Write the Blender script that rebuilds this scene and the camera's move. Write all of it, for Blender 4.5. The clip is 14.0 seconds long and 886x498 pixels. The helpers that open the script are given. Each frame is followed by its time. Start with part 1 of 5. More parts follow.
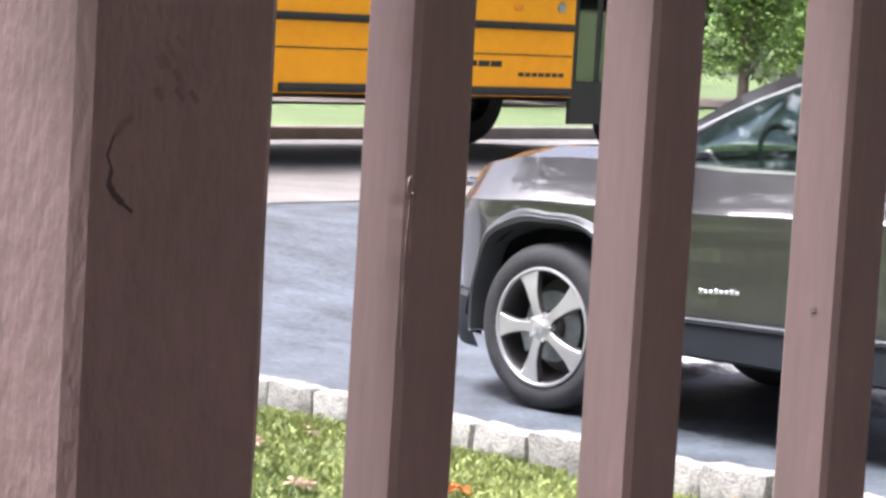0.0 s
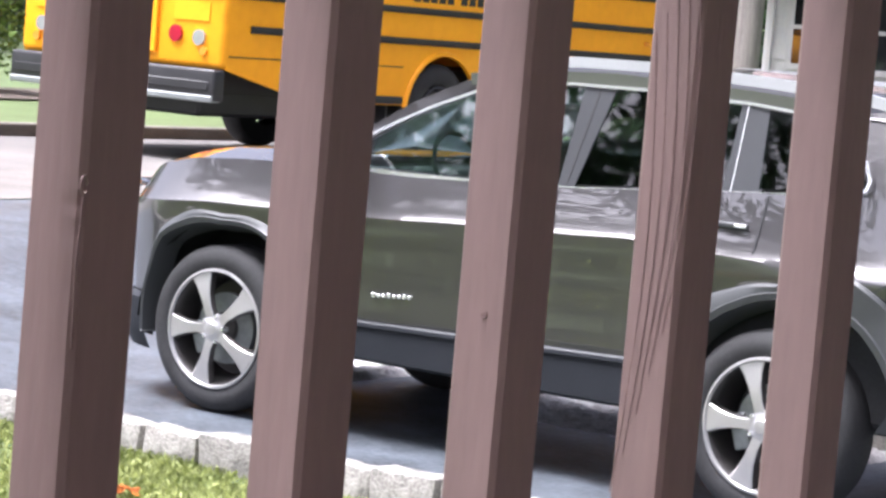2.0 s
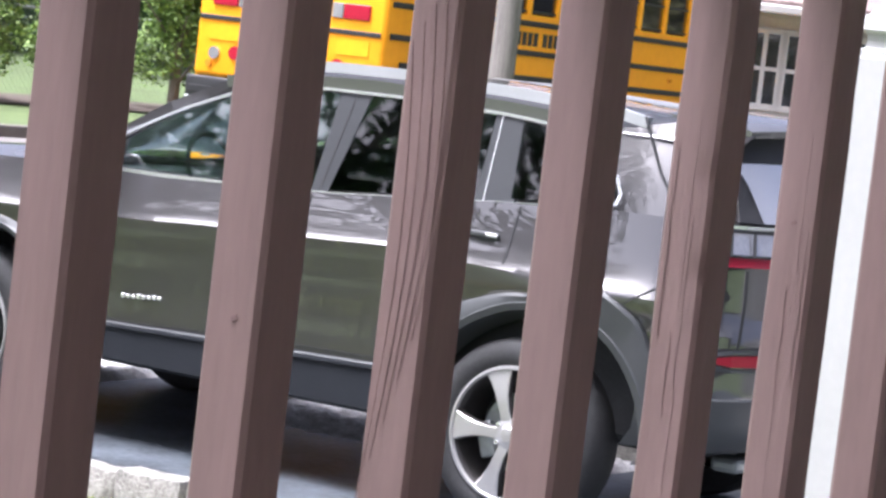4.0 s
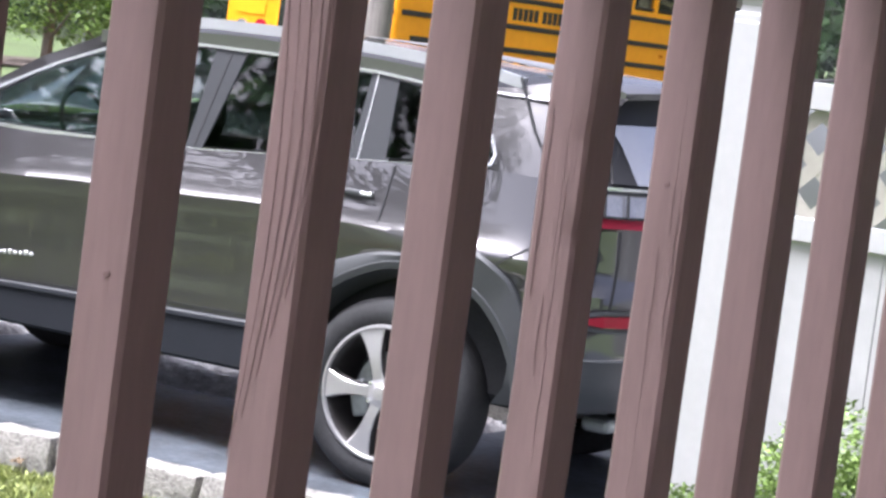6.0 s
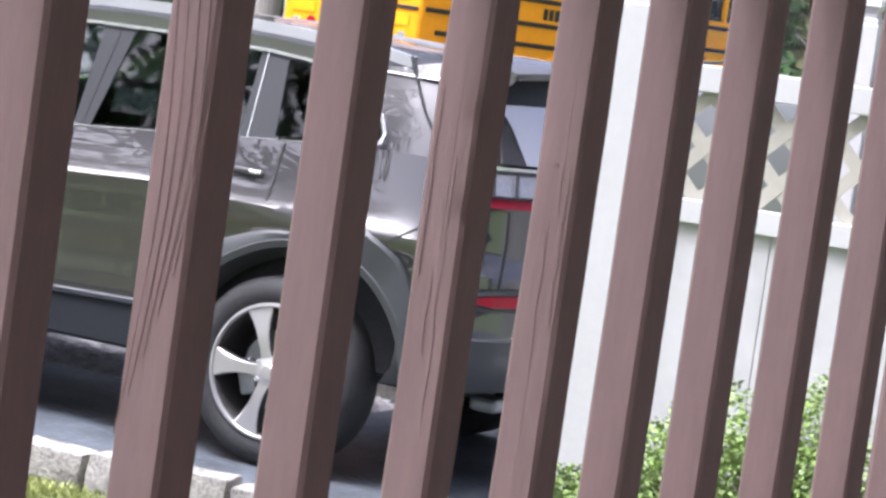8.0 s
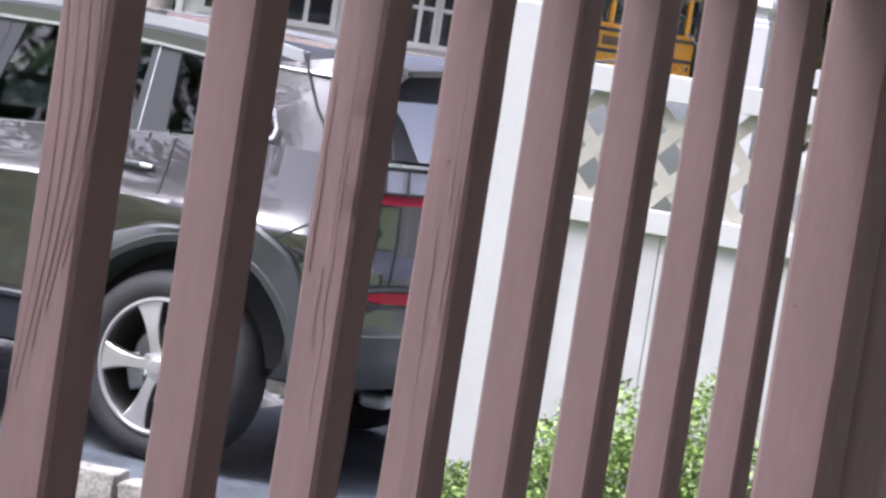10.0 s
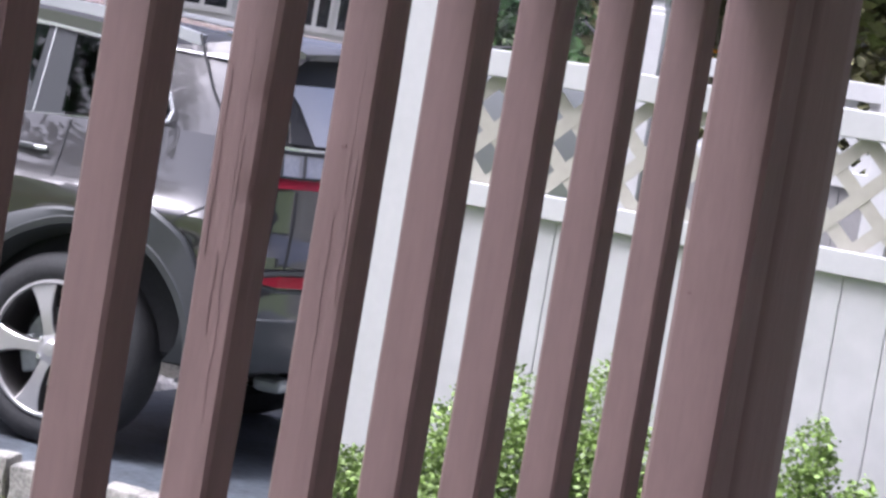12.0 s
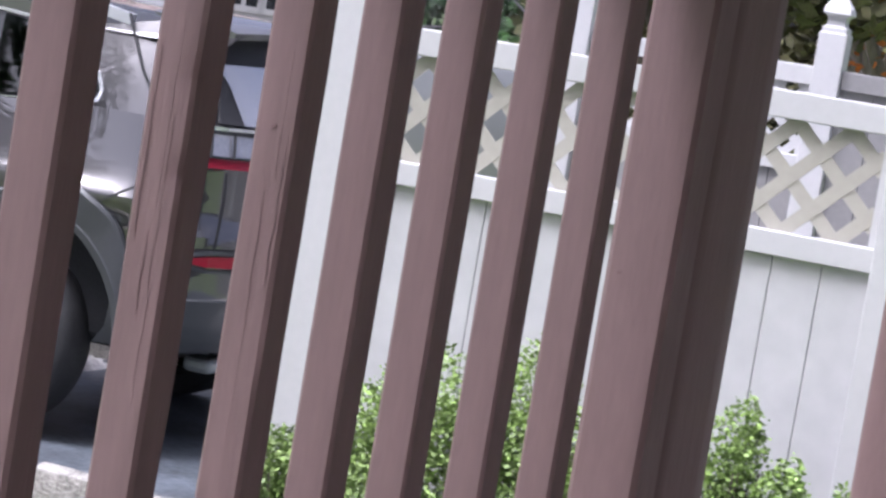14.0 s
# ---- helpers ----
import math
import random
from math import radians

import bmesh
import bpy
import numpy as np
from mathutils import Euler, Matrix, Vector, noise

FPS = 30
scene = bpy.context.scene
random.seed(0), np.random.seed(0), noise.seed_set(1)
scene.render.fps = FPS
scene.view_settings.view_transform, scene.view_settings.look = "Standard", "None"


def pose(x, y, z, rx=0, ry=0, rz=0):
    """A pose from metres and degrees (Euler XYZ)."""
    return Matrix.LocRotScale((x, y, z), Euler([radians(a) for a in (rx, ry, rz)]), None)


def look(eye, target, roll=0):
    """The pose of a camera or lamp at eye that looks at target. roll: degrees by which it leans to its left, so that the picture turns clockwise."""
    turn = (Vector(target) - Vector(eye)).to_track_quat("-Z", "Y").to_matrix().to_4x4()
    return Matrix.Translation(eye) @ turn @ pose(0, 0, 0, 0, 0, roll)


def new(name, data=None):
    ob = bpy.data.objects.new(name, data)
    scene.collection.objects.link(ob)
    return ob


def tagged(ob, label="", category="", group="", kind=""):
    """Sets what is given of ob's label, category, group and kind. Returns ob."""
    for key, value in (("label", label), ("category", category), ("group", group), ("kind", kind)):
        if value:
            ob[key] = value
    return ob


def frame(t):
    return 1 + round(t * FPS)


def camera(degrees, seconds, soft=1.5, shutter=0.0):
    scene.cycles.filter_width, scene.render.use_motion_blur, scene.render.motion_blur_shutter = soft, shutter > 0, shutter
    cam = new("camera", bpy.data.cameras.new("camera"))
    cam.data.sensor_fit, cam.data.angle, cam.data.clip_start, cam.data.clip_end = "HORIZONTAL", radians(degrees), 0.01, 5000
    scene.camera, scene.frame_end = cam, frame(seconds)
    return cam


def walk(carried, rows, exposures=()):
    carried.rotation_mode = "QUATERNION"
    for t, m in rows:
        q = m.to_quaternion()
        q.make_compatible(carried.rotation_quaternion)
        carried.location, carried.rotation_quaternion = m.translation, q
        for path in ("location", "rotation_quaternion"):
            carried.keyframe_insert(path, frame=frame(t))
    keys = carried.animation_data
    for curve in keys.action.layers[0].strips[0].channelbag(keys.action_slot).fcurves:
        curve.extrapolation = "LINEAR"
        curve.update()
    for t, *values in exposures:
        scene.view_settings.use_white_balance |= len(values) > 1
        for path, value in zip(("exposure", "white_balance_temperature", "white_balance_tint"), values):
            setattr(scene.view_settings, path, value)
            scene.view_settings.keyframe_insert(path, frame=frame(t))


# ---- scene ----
# Camera: a hand-held telephoto view through porch balusters, turning slowly to the right.
cam = camera(18.55, 14.0, soft=2.8)
EYE = (7.54, -8.855, 1.769)
CAM_ROWS = [  # seconds, turn to the left of +y, tilt, roll (degrees)
    (0.0, 42.61, -5.37, -3.30),
    (0.5, 40.75, -5.39, -3.56),
    (1.0, 39.00, -5.33, -3.98),
    (1.5, 37.34, -5.13, -4.40),
    (2.0, 35.72, -4.83, -4.85),
    (2.5, 34.14, -4.40, -5.39),
    (3.0, 32.55, -4.15, -5.94),
    (3.5, 31.40, -4.11, -6.35),
    (6.0, 27.75, -4.74, -7.50),
    (6.5, 27.08, -4.84, -7.58),
    (7.0, 26.44, -4.93, -7.77),
    (7.5, 25.87, -4.93, -7.96),
    (8.0, 25.36, -4.86, -8.08),
    (10.5, 22.46, -4.58, -8.95),
    (11.0, 21.88, -4.58, -9.08),
    (11.5, 21.34, -4.56, -9.34),
    (12.0, 20.83, -4.57, -9.43),
    (12.5, 20.34, -4.59, -9.48),
    (13.0, 19.90, -4.64, -9.61),
    (13.5, 19.55, -4.69, -9.63),
    (14.0, 19.30, -4.75, -9.52),
]


def aim(turn, tilt, roll):
    a, b = radians(turn), radians(tilt)
    way = Vector((-math.sin(a) * math.cos(b), math.cos(a) * math.cos(b), math.sin(b)))
    return look(EYE, Vector(EYE) + way, -roll)


walk(cam, [(t, aim(a, b, r)) for t, a, b, r in CAM_ROWS], exposures=[(0.0, 2.13, 5750, 12), (1.5, 2.07, 5700, 13), (3.5, 1.97, 5600, 13), (8.0, 1.86, 5600, 14), (11.0, 1.68, 5550, 16), (14.0, 1.51, 5500, 17)])

# World and sun: bright hazy daylight
world = bpy.data.worlds.new("sky")
scene.world = world
world.use_nodes = True
wn = world.node_tree
sky = wn.nodes.new("ShaderNodeTexSky")
sky.sky_type = "NISHITA"
sky.sun_disc = False
sky.sun_elevation = radians(69)
sky.sun_rotation = radians(223)
sky.air_density, sky.dust_density, sky.ozone_density = 0.18, 9.0, 0.1
wn.nodes["Background"].inputs["Strength"].default_value = 0.15
wn.links.new(sky.outputs["Color"], wn.nodes["Background"].inputs["Color"])
sun = new("sun", bpy.data.lights.new("sun", "SUN"))
sun.data.energy, sun.data.angle, sun.data.color = 1.75, radians(24), (1.0, 0.96, 0.92)
sun.matrix_world = look((-4.2, -4.4, 16.2), (0, 0, 0))

# ---- building helpers ----
def link_mesh(name, bm, material, parent=None, smooth=None):
    me = bpy.data.meshes.new(name)
    bmesh.ops.recalc_face_normals(bm, faces=bm.faces)
    bm.to_mesh(me)
    bm.free()
    for m in material if isinstance(material, (list, tuple)) else [material]:
        me.materials.append(m)
    if smooth is not None:
        me.shade_smooth()
        me.set_sharp_from_angle(angle=radians(smooth))
    ob = new(name, me)
    if parent is not None:
        ob.parent = parent
    return ob


def part(name, bm, material, parent, label="", smooth=None):
    ob = link_mesh(name, bm, material, parent, smooth)
    return tagged(ob, label=label) if label else ob


def thing(name, label, category, at=None, group="", kind=""):
    ob = new(name)
    ob.empty_display_size = 0.1
    if at is not None:
        ob.matrix_world = at
    return tagged(ob, label, category, group, kind)


def box(bm, lo, hi, bevel=0.0, segs=1, turn=None):
    r = bmesh.ops.create_cube(bm, size=1.0)
    vs = r["verts"]
    lo, hi = Vector(lo), Vector(hi)
    for v in vs:
        v.co = Vector(((lo[i] + hi[i]) / 2 + v.co[i] * (hi[i] - lo[i])) for i in range(3))
    if bevel:
        es = {e for v in vs for e in v.link_edges}
        out = bmesh.ops.bevel(bm, geom=list(es), offset=bevel, segments=segs, affect="EDGES", profile=0.5)
        vs = list({v for f in out["faces"] for v in f.verts} | {v for v in vs if v.is_valid})
    if turn is not None:
        for v in vs:
            v.co = turn @ v.co
    return vs


def rod(bm, a, b, r1, r2=None, n=12, caps=True):
    a, b = Vector(a), Vector(b)
    d = b - a
    m = Matrix.Translation((a + b) / 2) @ d.to_track_quat("Z", "Y").to_matrix().to_4x4()
    return bmesh.ops.create_cone(bm, cap_ends=caps, segments=n, radius1=r1, radius2=r1 if r2 is None else r2, depth=d.length, matrix=m)["verts"]


def lathe(bm, profile, n=40, axis="Y", at=(0, 0, 0)):
    """Turn a profile of (radius, along) round an axis."""
    rings = []
    for r, h in profile:
        ring = []
        for k in range(n):
            a = 2 * math.pi * k / n
            c, s = r * math.cos(a), r * math.sin(a)
            co = (c, h, s) if axis == "Y" else ((c, s, h) if axis == "Z" else (h, c, s))
            ring.append(bm.verts.new(Vector(co) + Vector(at)))
        rings.append(ring)
    for p, q in zip(rings, rings[1:]):
        for k in range(n):
            bm.faces.new((p[k], p[(k + 1) % n], q[(k + 1) % n], q[k]))
    return rings


def strip(bm, path, wide, thick, up=Vector((0, 0, 1)), out=Vector((0, -1, 0))):
    """A flat bar swept along a path."""
    rows = []
    for i, p in enumerate(path):
        t = (Vector(path[min(i + 1, len(path) - 1)]) - Vector(path[max(i - 1, 0)])).normalized()
        w = out.cross(t).normalized() * wide / 2
        o = out * thick
        p = Vector(p)
        rows.append([bm.verts.new(v) for v in (p - w, p + w, p + w + o, p - w + o)])
    for a, b in zip(rows, rows[1:]):
        for k in range(4):
            bm.faces.new((a[k], a[(k + 1) % 4], b[(k + 1) % 4], b[k]))
    bm.faces.new(rows[0][::-1])
    bm.faces.new(rows[-1])


# ---- materials ----
def mat(name, colour, rough=0.6, metal=0.0, vary=0.15, scale=6.0, fine=60.0, bump=0.0, bump_scale=None, stretch=(1, 1, 1), second=None,
        random=0.0, coat=0.0, spec=0.5, trans=0.0, alpha=1.0, emit=0.0, island=0.0):
    m = bpy.data.materials.new(name)
    m.use_nodes = True
    nt = m.node_tree
    b = nt.nodes["Principled BSDF"]
    b.inputs["Roughness"].default_value = rough
    b.inputs["Metallic"].default_value = metal
    b.inputs["Coat Weight"].default_value = coat
    b.inputs["Coat Roughness"].default_value = 0.04
    b.inputs["Specular IOR Level"].default_value = spec
    b.inputs["Transmission Weight"].default_value = trans
    b.inputs["Alpha"].default_value = alpha
    c = (*colour, 1)
    b.inputs["Base Color"].default_value = c
    if emit:
        b.inputs["Emission Color"].default_value, b.inputs["Emission Strength"].default_value = c, emit
    if vary or bump or random or island:
        co = nt.nodes.new("ShaderNodeTexCoord")
        mp = nt.nodes.new("ShaderNodeMapping")
        mp.inputs["Scale"].default_value = stretch
        nt.links.new(co.outputs["Object"], mp.inputs["Vector"])
        n1, n2 = nt.nodes.new("ShaderNodeTexNoise"), nt.nodes.new("ShaderNodeTexNoise")
        for n, s, d in ((n1, scale, 5), (n2, fine, 3)):
            n.inputs["Scale"].default_value, n.inputs["Detail"].default_value = s, d
            nt.links.new(mp.outputs["Vector"], n.inputs["Vector"])
        mixn = nt.nodes.new("ShaderNodeMix")
        mixn.inputs["Factor"].default_value = 0.45
        nt.links.new(n1.outputs["Fac"], mixn.inputs["A"])
        nt.links.new(n2.outputs["Fac"], mixn.inputs["B"])
        ramp = nt.nodes.new("ShaderNodeValToRGB")
        lo = [max(0, x * (1 - vary * 1.6)) for x in colour]
        hi = second or [min(1, x * (1 + vary * 1.6)) for x in colour]
        ramp.color_ramp.elements[0].position, ramp.color_ramp.elements[0].color = 0.33, (*lo, 1)
        ramp.color_ramp.elements[1].position, ramp.color_ramp.elements[1].color = 0.67, (*hi, 1)
        nt.links.new(mixn.outputs["Result"], ramp.inputs["Fac"])
        out = ramp.outputs["Color"]
        if random or island:
            src = nt.nodes.new("ShaderNodeObjectInfo").outputs["Random"] if random else nt.nodes.new("ShaderNodeNewGeometry").outputs["Random Per Island"]
            amt = random or island
            mr = nt.nodes.new("ShaderNodeMapRange")
            mr.inputs["To Min"].default_value, mr.inputs["To Max"].default_value = 1 - amt, 1 + amt
            nt.links.new(src, mr.inputs["Value"])
            hs = nt.nodes.new("ShaderNodeHueSaturation")
            nt.links.new(mr.outputs["Result"], hs.inputs["Value"])
            nt.links.new(out, hs.inputs["Color"])
            out = hs.outputs["Color"]
        nt.links.new(out, b.inputs["Base Color"])
        if bump:
            bp = nt.nodes.new("ShaderNodeBump")
            bp.inputs["Strength"].default_value = bump
            bp.inputs["Distance"].default_value = bump_scale or 0.01
            nt.links.new(mixn.outputs["Result"], bp.inputs["Height"])
            nt.links.new(bp.outputs["Normal"], b.inputs["Normal"])
    return m


M_BROWN = mat("brown_stain", (0.177, 0.117, 0.114), 0.5, vary=0.055, scale=7, fine=38, bump=0.5, bump_scale=0.003, stretch=(5, 5, 0.8))
M_ASPH = mat("asphalt", (0.053, 0.062, 0.073), 0.55, vary=0.5, scale=3.0, fine=28, bump=0.8, bump_scale=0.012)
M_ROAD = mat("road", (0.112, 0.105, 0.099), 0.8, vary=0.2, scale=1.0, fine=70, bump=0.4, bump_scale=0.005)
M_CONC = mat("concrete", (0.125, 0.114, 0.104), 0.85, vary=0.22, scale=2.0, fine=60, bump=0.4, bump_scale=0.004)
M_STONE = mat("granite", (0.225, 0.215, 0.195), 0.85, vary=0.4, scale=9, fine=70, bump=0.8, bump_scale=0.012, random=0.15)
M_WHITE = mat("white_vinyl", (0.43, 0.43, 0.43), 0.35, vary=0.03, scale=2, fine=30)
M_LATT = mat("tan_vinyl", (0.35, 0.335, 0.29), 0.4, vary=0.05, scale=3, fine=30)
M_PAINT = mat("grey_paint", (0.047, 0.0445, 0.047), 0.38, metal=0.25, vary=0.03, scale=2, fine=400, coat=1.0)
M_PAINT.node_tree.nodes["Principled BSDF"].inputs["Coat Roughness"].default_value = 0.012
M_PAINT.node_tree.nodes["Principled BSDF"].inputs["Coat IOR"].default_value = 2.0
M_YELLOW = mat("bus_yellow", (0.97, 0.395, 0.006), 0.4, vary=0.05, scale=1.0, fine=9, spec=0.3)
M_BLACK = mat("black_trim", (0.018, 0.018, 0.02), 0.55, vary=0.15, scale=5, fine=90)
M_TYRE = mat("rubber", (0.022, 0.022, 0.023), 0.8, vary=0.25, scale=8, fine=70, bump=0.2, bump_scale=0.003)


def glass(name, tint, rough=0.02, coat=1.0):
    """Tinted car glass: part clear, part mirror."""
    m = bpy.data.materials.new(name)
    m.use_nodes = True
    b = m.node_tree.nodes["Principled BSDF"]
    b.inputs["Base Color"].default_value = (*tint, 1)
    b.inputs["Roughness"].default_value = rough
    b.inputs["Transmission Weight"].default_value = 1.0
    b.inputs["IOR"].default_value = 1.5
    b.inputs["Coat Weight"].default_value = coat
    b.inputs["Coat IOR"].default_value = 1.7
    b.inputs["Coat Roughness"].default_value = 0.02
    return m


M_FLARE = mat("satin_grey_cladding", (0.046, 0.049, 0.051), 0.5, vary=0.06, scale=4, fine=200, coat=0.1)
M_CLAD = mat("dark_cladding", (0.014, 0.016, 0.020), 0.7, spec=0.25, vary=0.1, scale=4, fine=150)
M_LINER = mat("wheel_well", (0.008, 0.008, 0.009), 0.95, vary=0.2, scale=6, fine=60)
M_CHROME = mat("chrome", (0.80, 0.81, 0.83), 0.25, metal=0.8, vary=0.0)
M_SILVER = mat("machined_alloy", (0.52, 0.51, 0.50), 0.32, metal=0.7, vary=0.05, scale=12, fine=250)
M_DALLOY = mat("grey_alloy", (0.085, 0.08, 0.078), 0.4, metal=0.7, vary=0.1, scale=10, fine=120)
M_RED = mat("red_lens", (0.33, 0.002, 0.022), 0.35, vary=0.08, scale=20, fine=120)
M_AMBER = mat("amber_lens", (0.75, 0.25, 0.02), 0.15, vary=0.08, scale=20, fine=120, coat=0.8)
M_CLEAR = mat("clear_lens", (0.40, 0.40, 0.42), 0.1, metal=0.5, vary=0.1, scale=15, fine=90, coat=1.0)
M_GLASS_F = glass("green_glass", (0.62, 0.80, 0.76))
M_GLASS_R = glass("privacy_glass", (0.06, 0.07, 0.07), coat=0.5)
M_CABIN = mat("dark_cloth", (0.022, 0.023, 0.025), 0.9, vary=0.2, scale=6, fine=80)
M_SEAT = mat("grey_leather", (0.06, 0.06, 0.062), 0.6, vary=0.15, scale=6, fine=80)
M_PILLAR = mat("satin_black_pillar", (0.030, 0.032, 0.035), 0.38, vary=0.05, scale=4, fine=150)
M_RAILS = mat("satin_silver", (0.52, 0.53, 0.55), 0.35, metal=0.5, vary=0.05, scale=5, fine=120)
M_MULCH = mat("dark_mulch", (0.07, 0.055, 0.045), 0.95, vary=0.35, scale=8, fine=60, bump=0.8, bump_scale=0.02)
M_DEEP = mat("deep_crack", (0.05, 0.034, 0.033), 0.9, vary=0.2, scale=30, fine=200)
M_CRACK = mat("dirty_crack", (0.155, 0.100, 0.098), 0.8, vary=0.2, scale=30, fine=200)
M_GREYV = mat("grey_board", (0.20, 0.195, 0.195), 0.6, vary=0.06, scale=2, fine=40)
M_LEAF = mat("leaf_green", (0.150, 0.225, 0.052), 0.6, vary=0.3, scale=3, fine=30, island=0.45)
M_LEAFM = mat("leaf_mid", (0.135, 0.215, 0.045), 0.6, vary=0.3, scale=3, fine=30, island=0.4)
M_LEAFD = mat("leaf_dark", (0.045, 0.10, 0.025), 0.55, vary=0.3, scale=3, fine=30, island=0.5)
M_GRASS = mat("grass_blade", (0.205, 0.285, 0.055), 0.6, vary=0.35, scale=1.6, fine=14, island=0.4, second=(0.37, 0.40, 0.13))
M_FARGRASS = mat("far_lawn", (0.068, 0.098, 0.031), 0.9, vary=0.2, scale=0.8, fine=25, bump=0.8, bump_scale=0.05)
M_BARK = mat("bark", (0.14, 0.12, 0.10), 0.9, vary=0.3, scale=5, fine=40, bump=1.0, bump_scale=0.02, stretch=(3, 3, 0.4))
M_POLE = mat("weathered_pole", (0.19, 0.175, 0.16), 0.9, vary=0.25, scale=4, fine=40, bump=0.7, bump_scale=0.01, stretch=(5, 5, 0.3))
M_STEEL = mat("galvanised_steel", (0.28, 0.30, 0.30), 0.45, metal=0.7, vary=0.1, scale=6, fine=50)
M_BUSBLK = mat("bus_black", (0.02, 0.02, 0.022), 0.45, vary=0.15, scale=3, fine=40)
M_BUSGLASS = glass("bus_glass", (0.25, 0.28, 0.28))
M_SIDING = mat("pale_siding", (0.50, 0.50, 0.50), 0.7, vary=0.06, scale=1.5, fine=20)
M_ROOF = mat("brown_shingle", (0.20, 0.15, 0.14), 0.9, vary=0.25, scale=3, fine=30, bump=0.6, bump_scale=0.02)
M_ORANGE = mat("autumn_leaf", (0.42, 0.12, 0.012), 0.6, vary=0.3, scale=5, fine=30, island=0.4)
M_OLIVE = mat("turning_leaf", (0.17, 0.135, 0.075), 0.65, vary=0.3, scale=3, fine=30, island=0.45, second=(0.15, 0.16, 0.06))
M_PEEL = mat("peeling_stain", (0.180, 0.117, 0.116), 0.5, vary=0.07, scale=16, fine=60, bump=0.9, bump_scale=0.005, stretch=(2.5, 2.5, 1.1))
M_DRY = mat("dry_leaf", (0.32, 0.24, 0.15), 0.7, vary=0.3, scale=20, fine=90, island=0.4)
# pale tones of the unseen porch enclosure set the bounce on the balusters
M_PORCH = mat("unseen_ceiling_paint", (0.74, 0.71, 0.70), 0.6, vary=0.1, scale=3, fine=30)
M_WALL = mat("unseen_wall_paint", (0.76, 0.74, 0.73), 0.8, vary=0.08, scale=2, fine=30)
M_DECK = mat("deck_board", (0.32, 0.26, 0.25), 0.7, vary=0.2, scale=5, fine=40, stretch=(1, 6, 6), bump=0.3, bump_scale=0.003)
M_VAN = mat("silver_paint", (0.22, 0.225, 0.23), 0.3, metal=0.4, vary=0.03, scale=2, fine=200, coat=1.0)

# ---- large structure ----
STREET_Z = 0.30


def rise(x, y):
    """Height of the ground: level round the car, then up to the street."""
    t = min(1.0, max(0.0, (-1.3 - x) / 4.0))
    base = STREET_Z * t * t * (3 - 2 * t)
    far = 0.14 * min(1.0, max(0.0, (-11.05 - x) / 0.1))
    return base + far + 0.02 * max(0.0, -x - 15)


def sheet(name, x0, x1, y0, y1, nx, ny, lift, material, label=""):
    bm = bmesh.new()
    g = [[bm.verts.new((x0 + (x1 - x0) * i / nx, y0 + (y1 - y0) * j / ny, 0)) for j in range(ny + 1)] for i in range(nx + 1)]
    for row in g:
        for v in row:
            v.co.z = rise(v.co.x, v.co.y) + lift
    for i in range(nx):
        for j in range(ny):
            bm.faces.new((g[i][j], g[i + 1][j], g[i + 1][j + 1], g[i][j + 1]))
    return tagged(link_mesh(name, bm, material, smooth=60), label=label, kind="structure")


def ground():
    bm = bmesh.new()
    xs = [-400, -120, -60, -40, -30, -22, -18, -15, -13, -11.15, -11.05, -9, -7, -5.3, -4.8, -4.3, -3.8, -3.3, -2.8, -2.3, -1.8, -1.3, 0, 4, 10, 30, 100, 400]
    ys = [-400, -100, -40, -20, -10, -6, -4, -2, 0, 2, 4, 8, 14, 20, 30, 50, 100, 400]
    g = [[bm.verts.new((x, y, rise(x, y) - 0.03)) for y in ys] for x in xs]
    for a, b in zip(g, g[1:]):
        for j in range(len(ys) - 1):
            bm.faces.new((a[j], b[j], b[j + 1], a[j + 1]))
    tagged(link_mesh("ground", bm, M_FARGRASS), "mown green lawn reaching out on both sides of the street", kind="structure")


ground()
sheet("driveway", -5.6, 14.0, -0.78, 2.05, 98, 8, 0.0, M_ASPH, "dark sealed asphalt driveway rising to the street")
sheet("driveway_flare", -5.6, -0.7, 2.05, 6.6, 30, 4, 0.0, M_ASPH, "dark sealed asphalt beside the driveway mouth")
sheet("road", -11.05, -7.75, -80, 160, 3, 60, 0.004, M_ROAD, "worn light grey asphalt street")
sheet("driveway_apron", -7.75, -5.6, -60, 120, 3, 60, 0.008, M_CONC, "pale concrete apron and walk along the street")


sheet("mulch_bed", -16.6, -14.9, 10.5, 26.0, 4, 40, 0.0, M_MULCH, "dark mulch bed under the bushes")


def kerb():
    bm = bmesh.new()
    y = -40.0
    while y < 120:
        box(bm, (-11.25, y, 0.1), (-11.07, y + 2.96, STREET_Z + 0.13), 0.02, 2)
        y += 3.0
    tagged(link_mesh("kerb", bm, M_CONC), "weathered concrete kerb along the far side of the street", kind="structure")


kerb()


# ---- porch: deck, rail with balusters and posts ----
TURN = radians(85.94)
FU = Vector((math.cos(TURN), math.sin(TURN), 0))
FN = Vector((-FU.y, FU.x, 0))
F0 = Vector((EYE[0] - 0.8788, EYE[1] + 0.9292, 0))
DECK_Z = 0.86


def rail_run(az):
    """How far along the rail a bearing from the eye meets it."""
    w = Vector((-math.sin(radians(az)), math.cos(radians(az)), 0))
    d = F0 - Vector((EYE[0], EYE[1], 0))
    return (d.y * w.x - d.x * w.y) / (w.y * FU.x - w.x * FU.y)


def at_rail(s, off=0.0, z=0.0):
    return Matrix.Translation(F0 + FU * s + FN * off + Vector((0, 0, z))) @ Matrix.Rotation(TURN, 4, "Z")


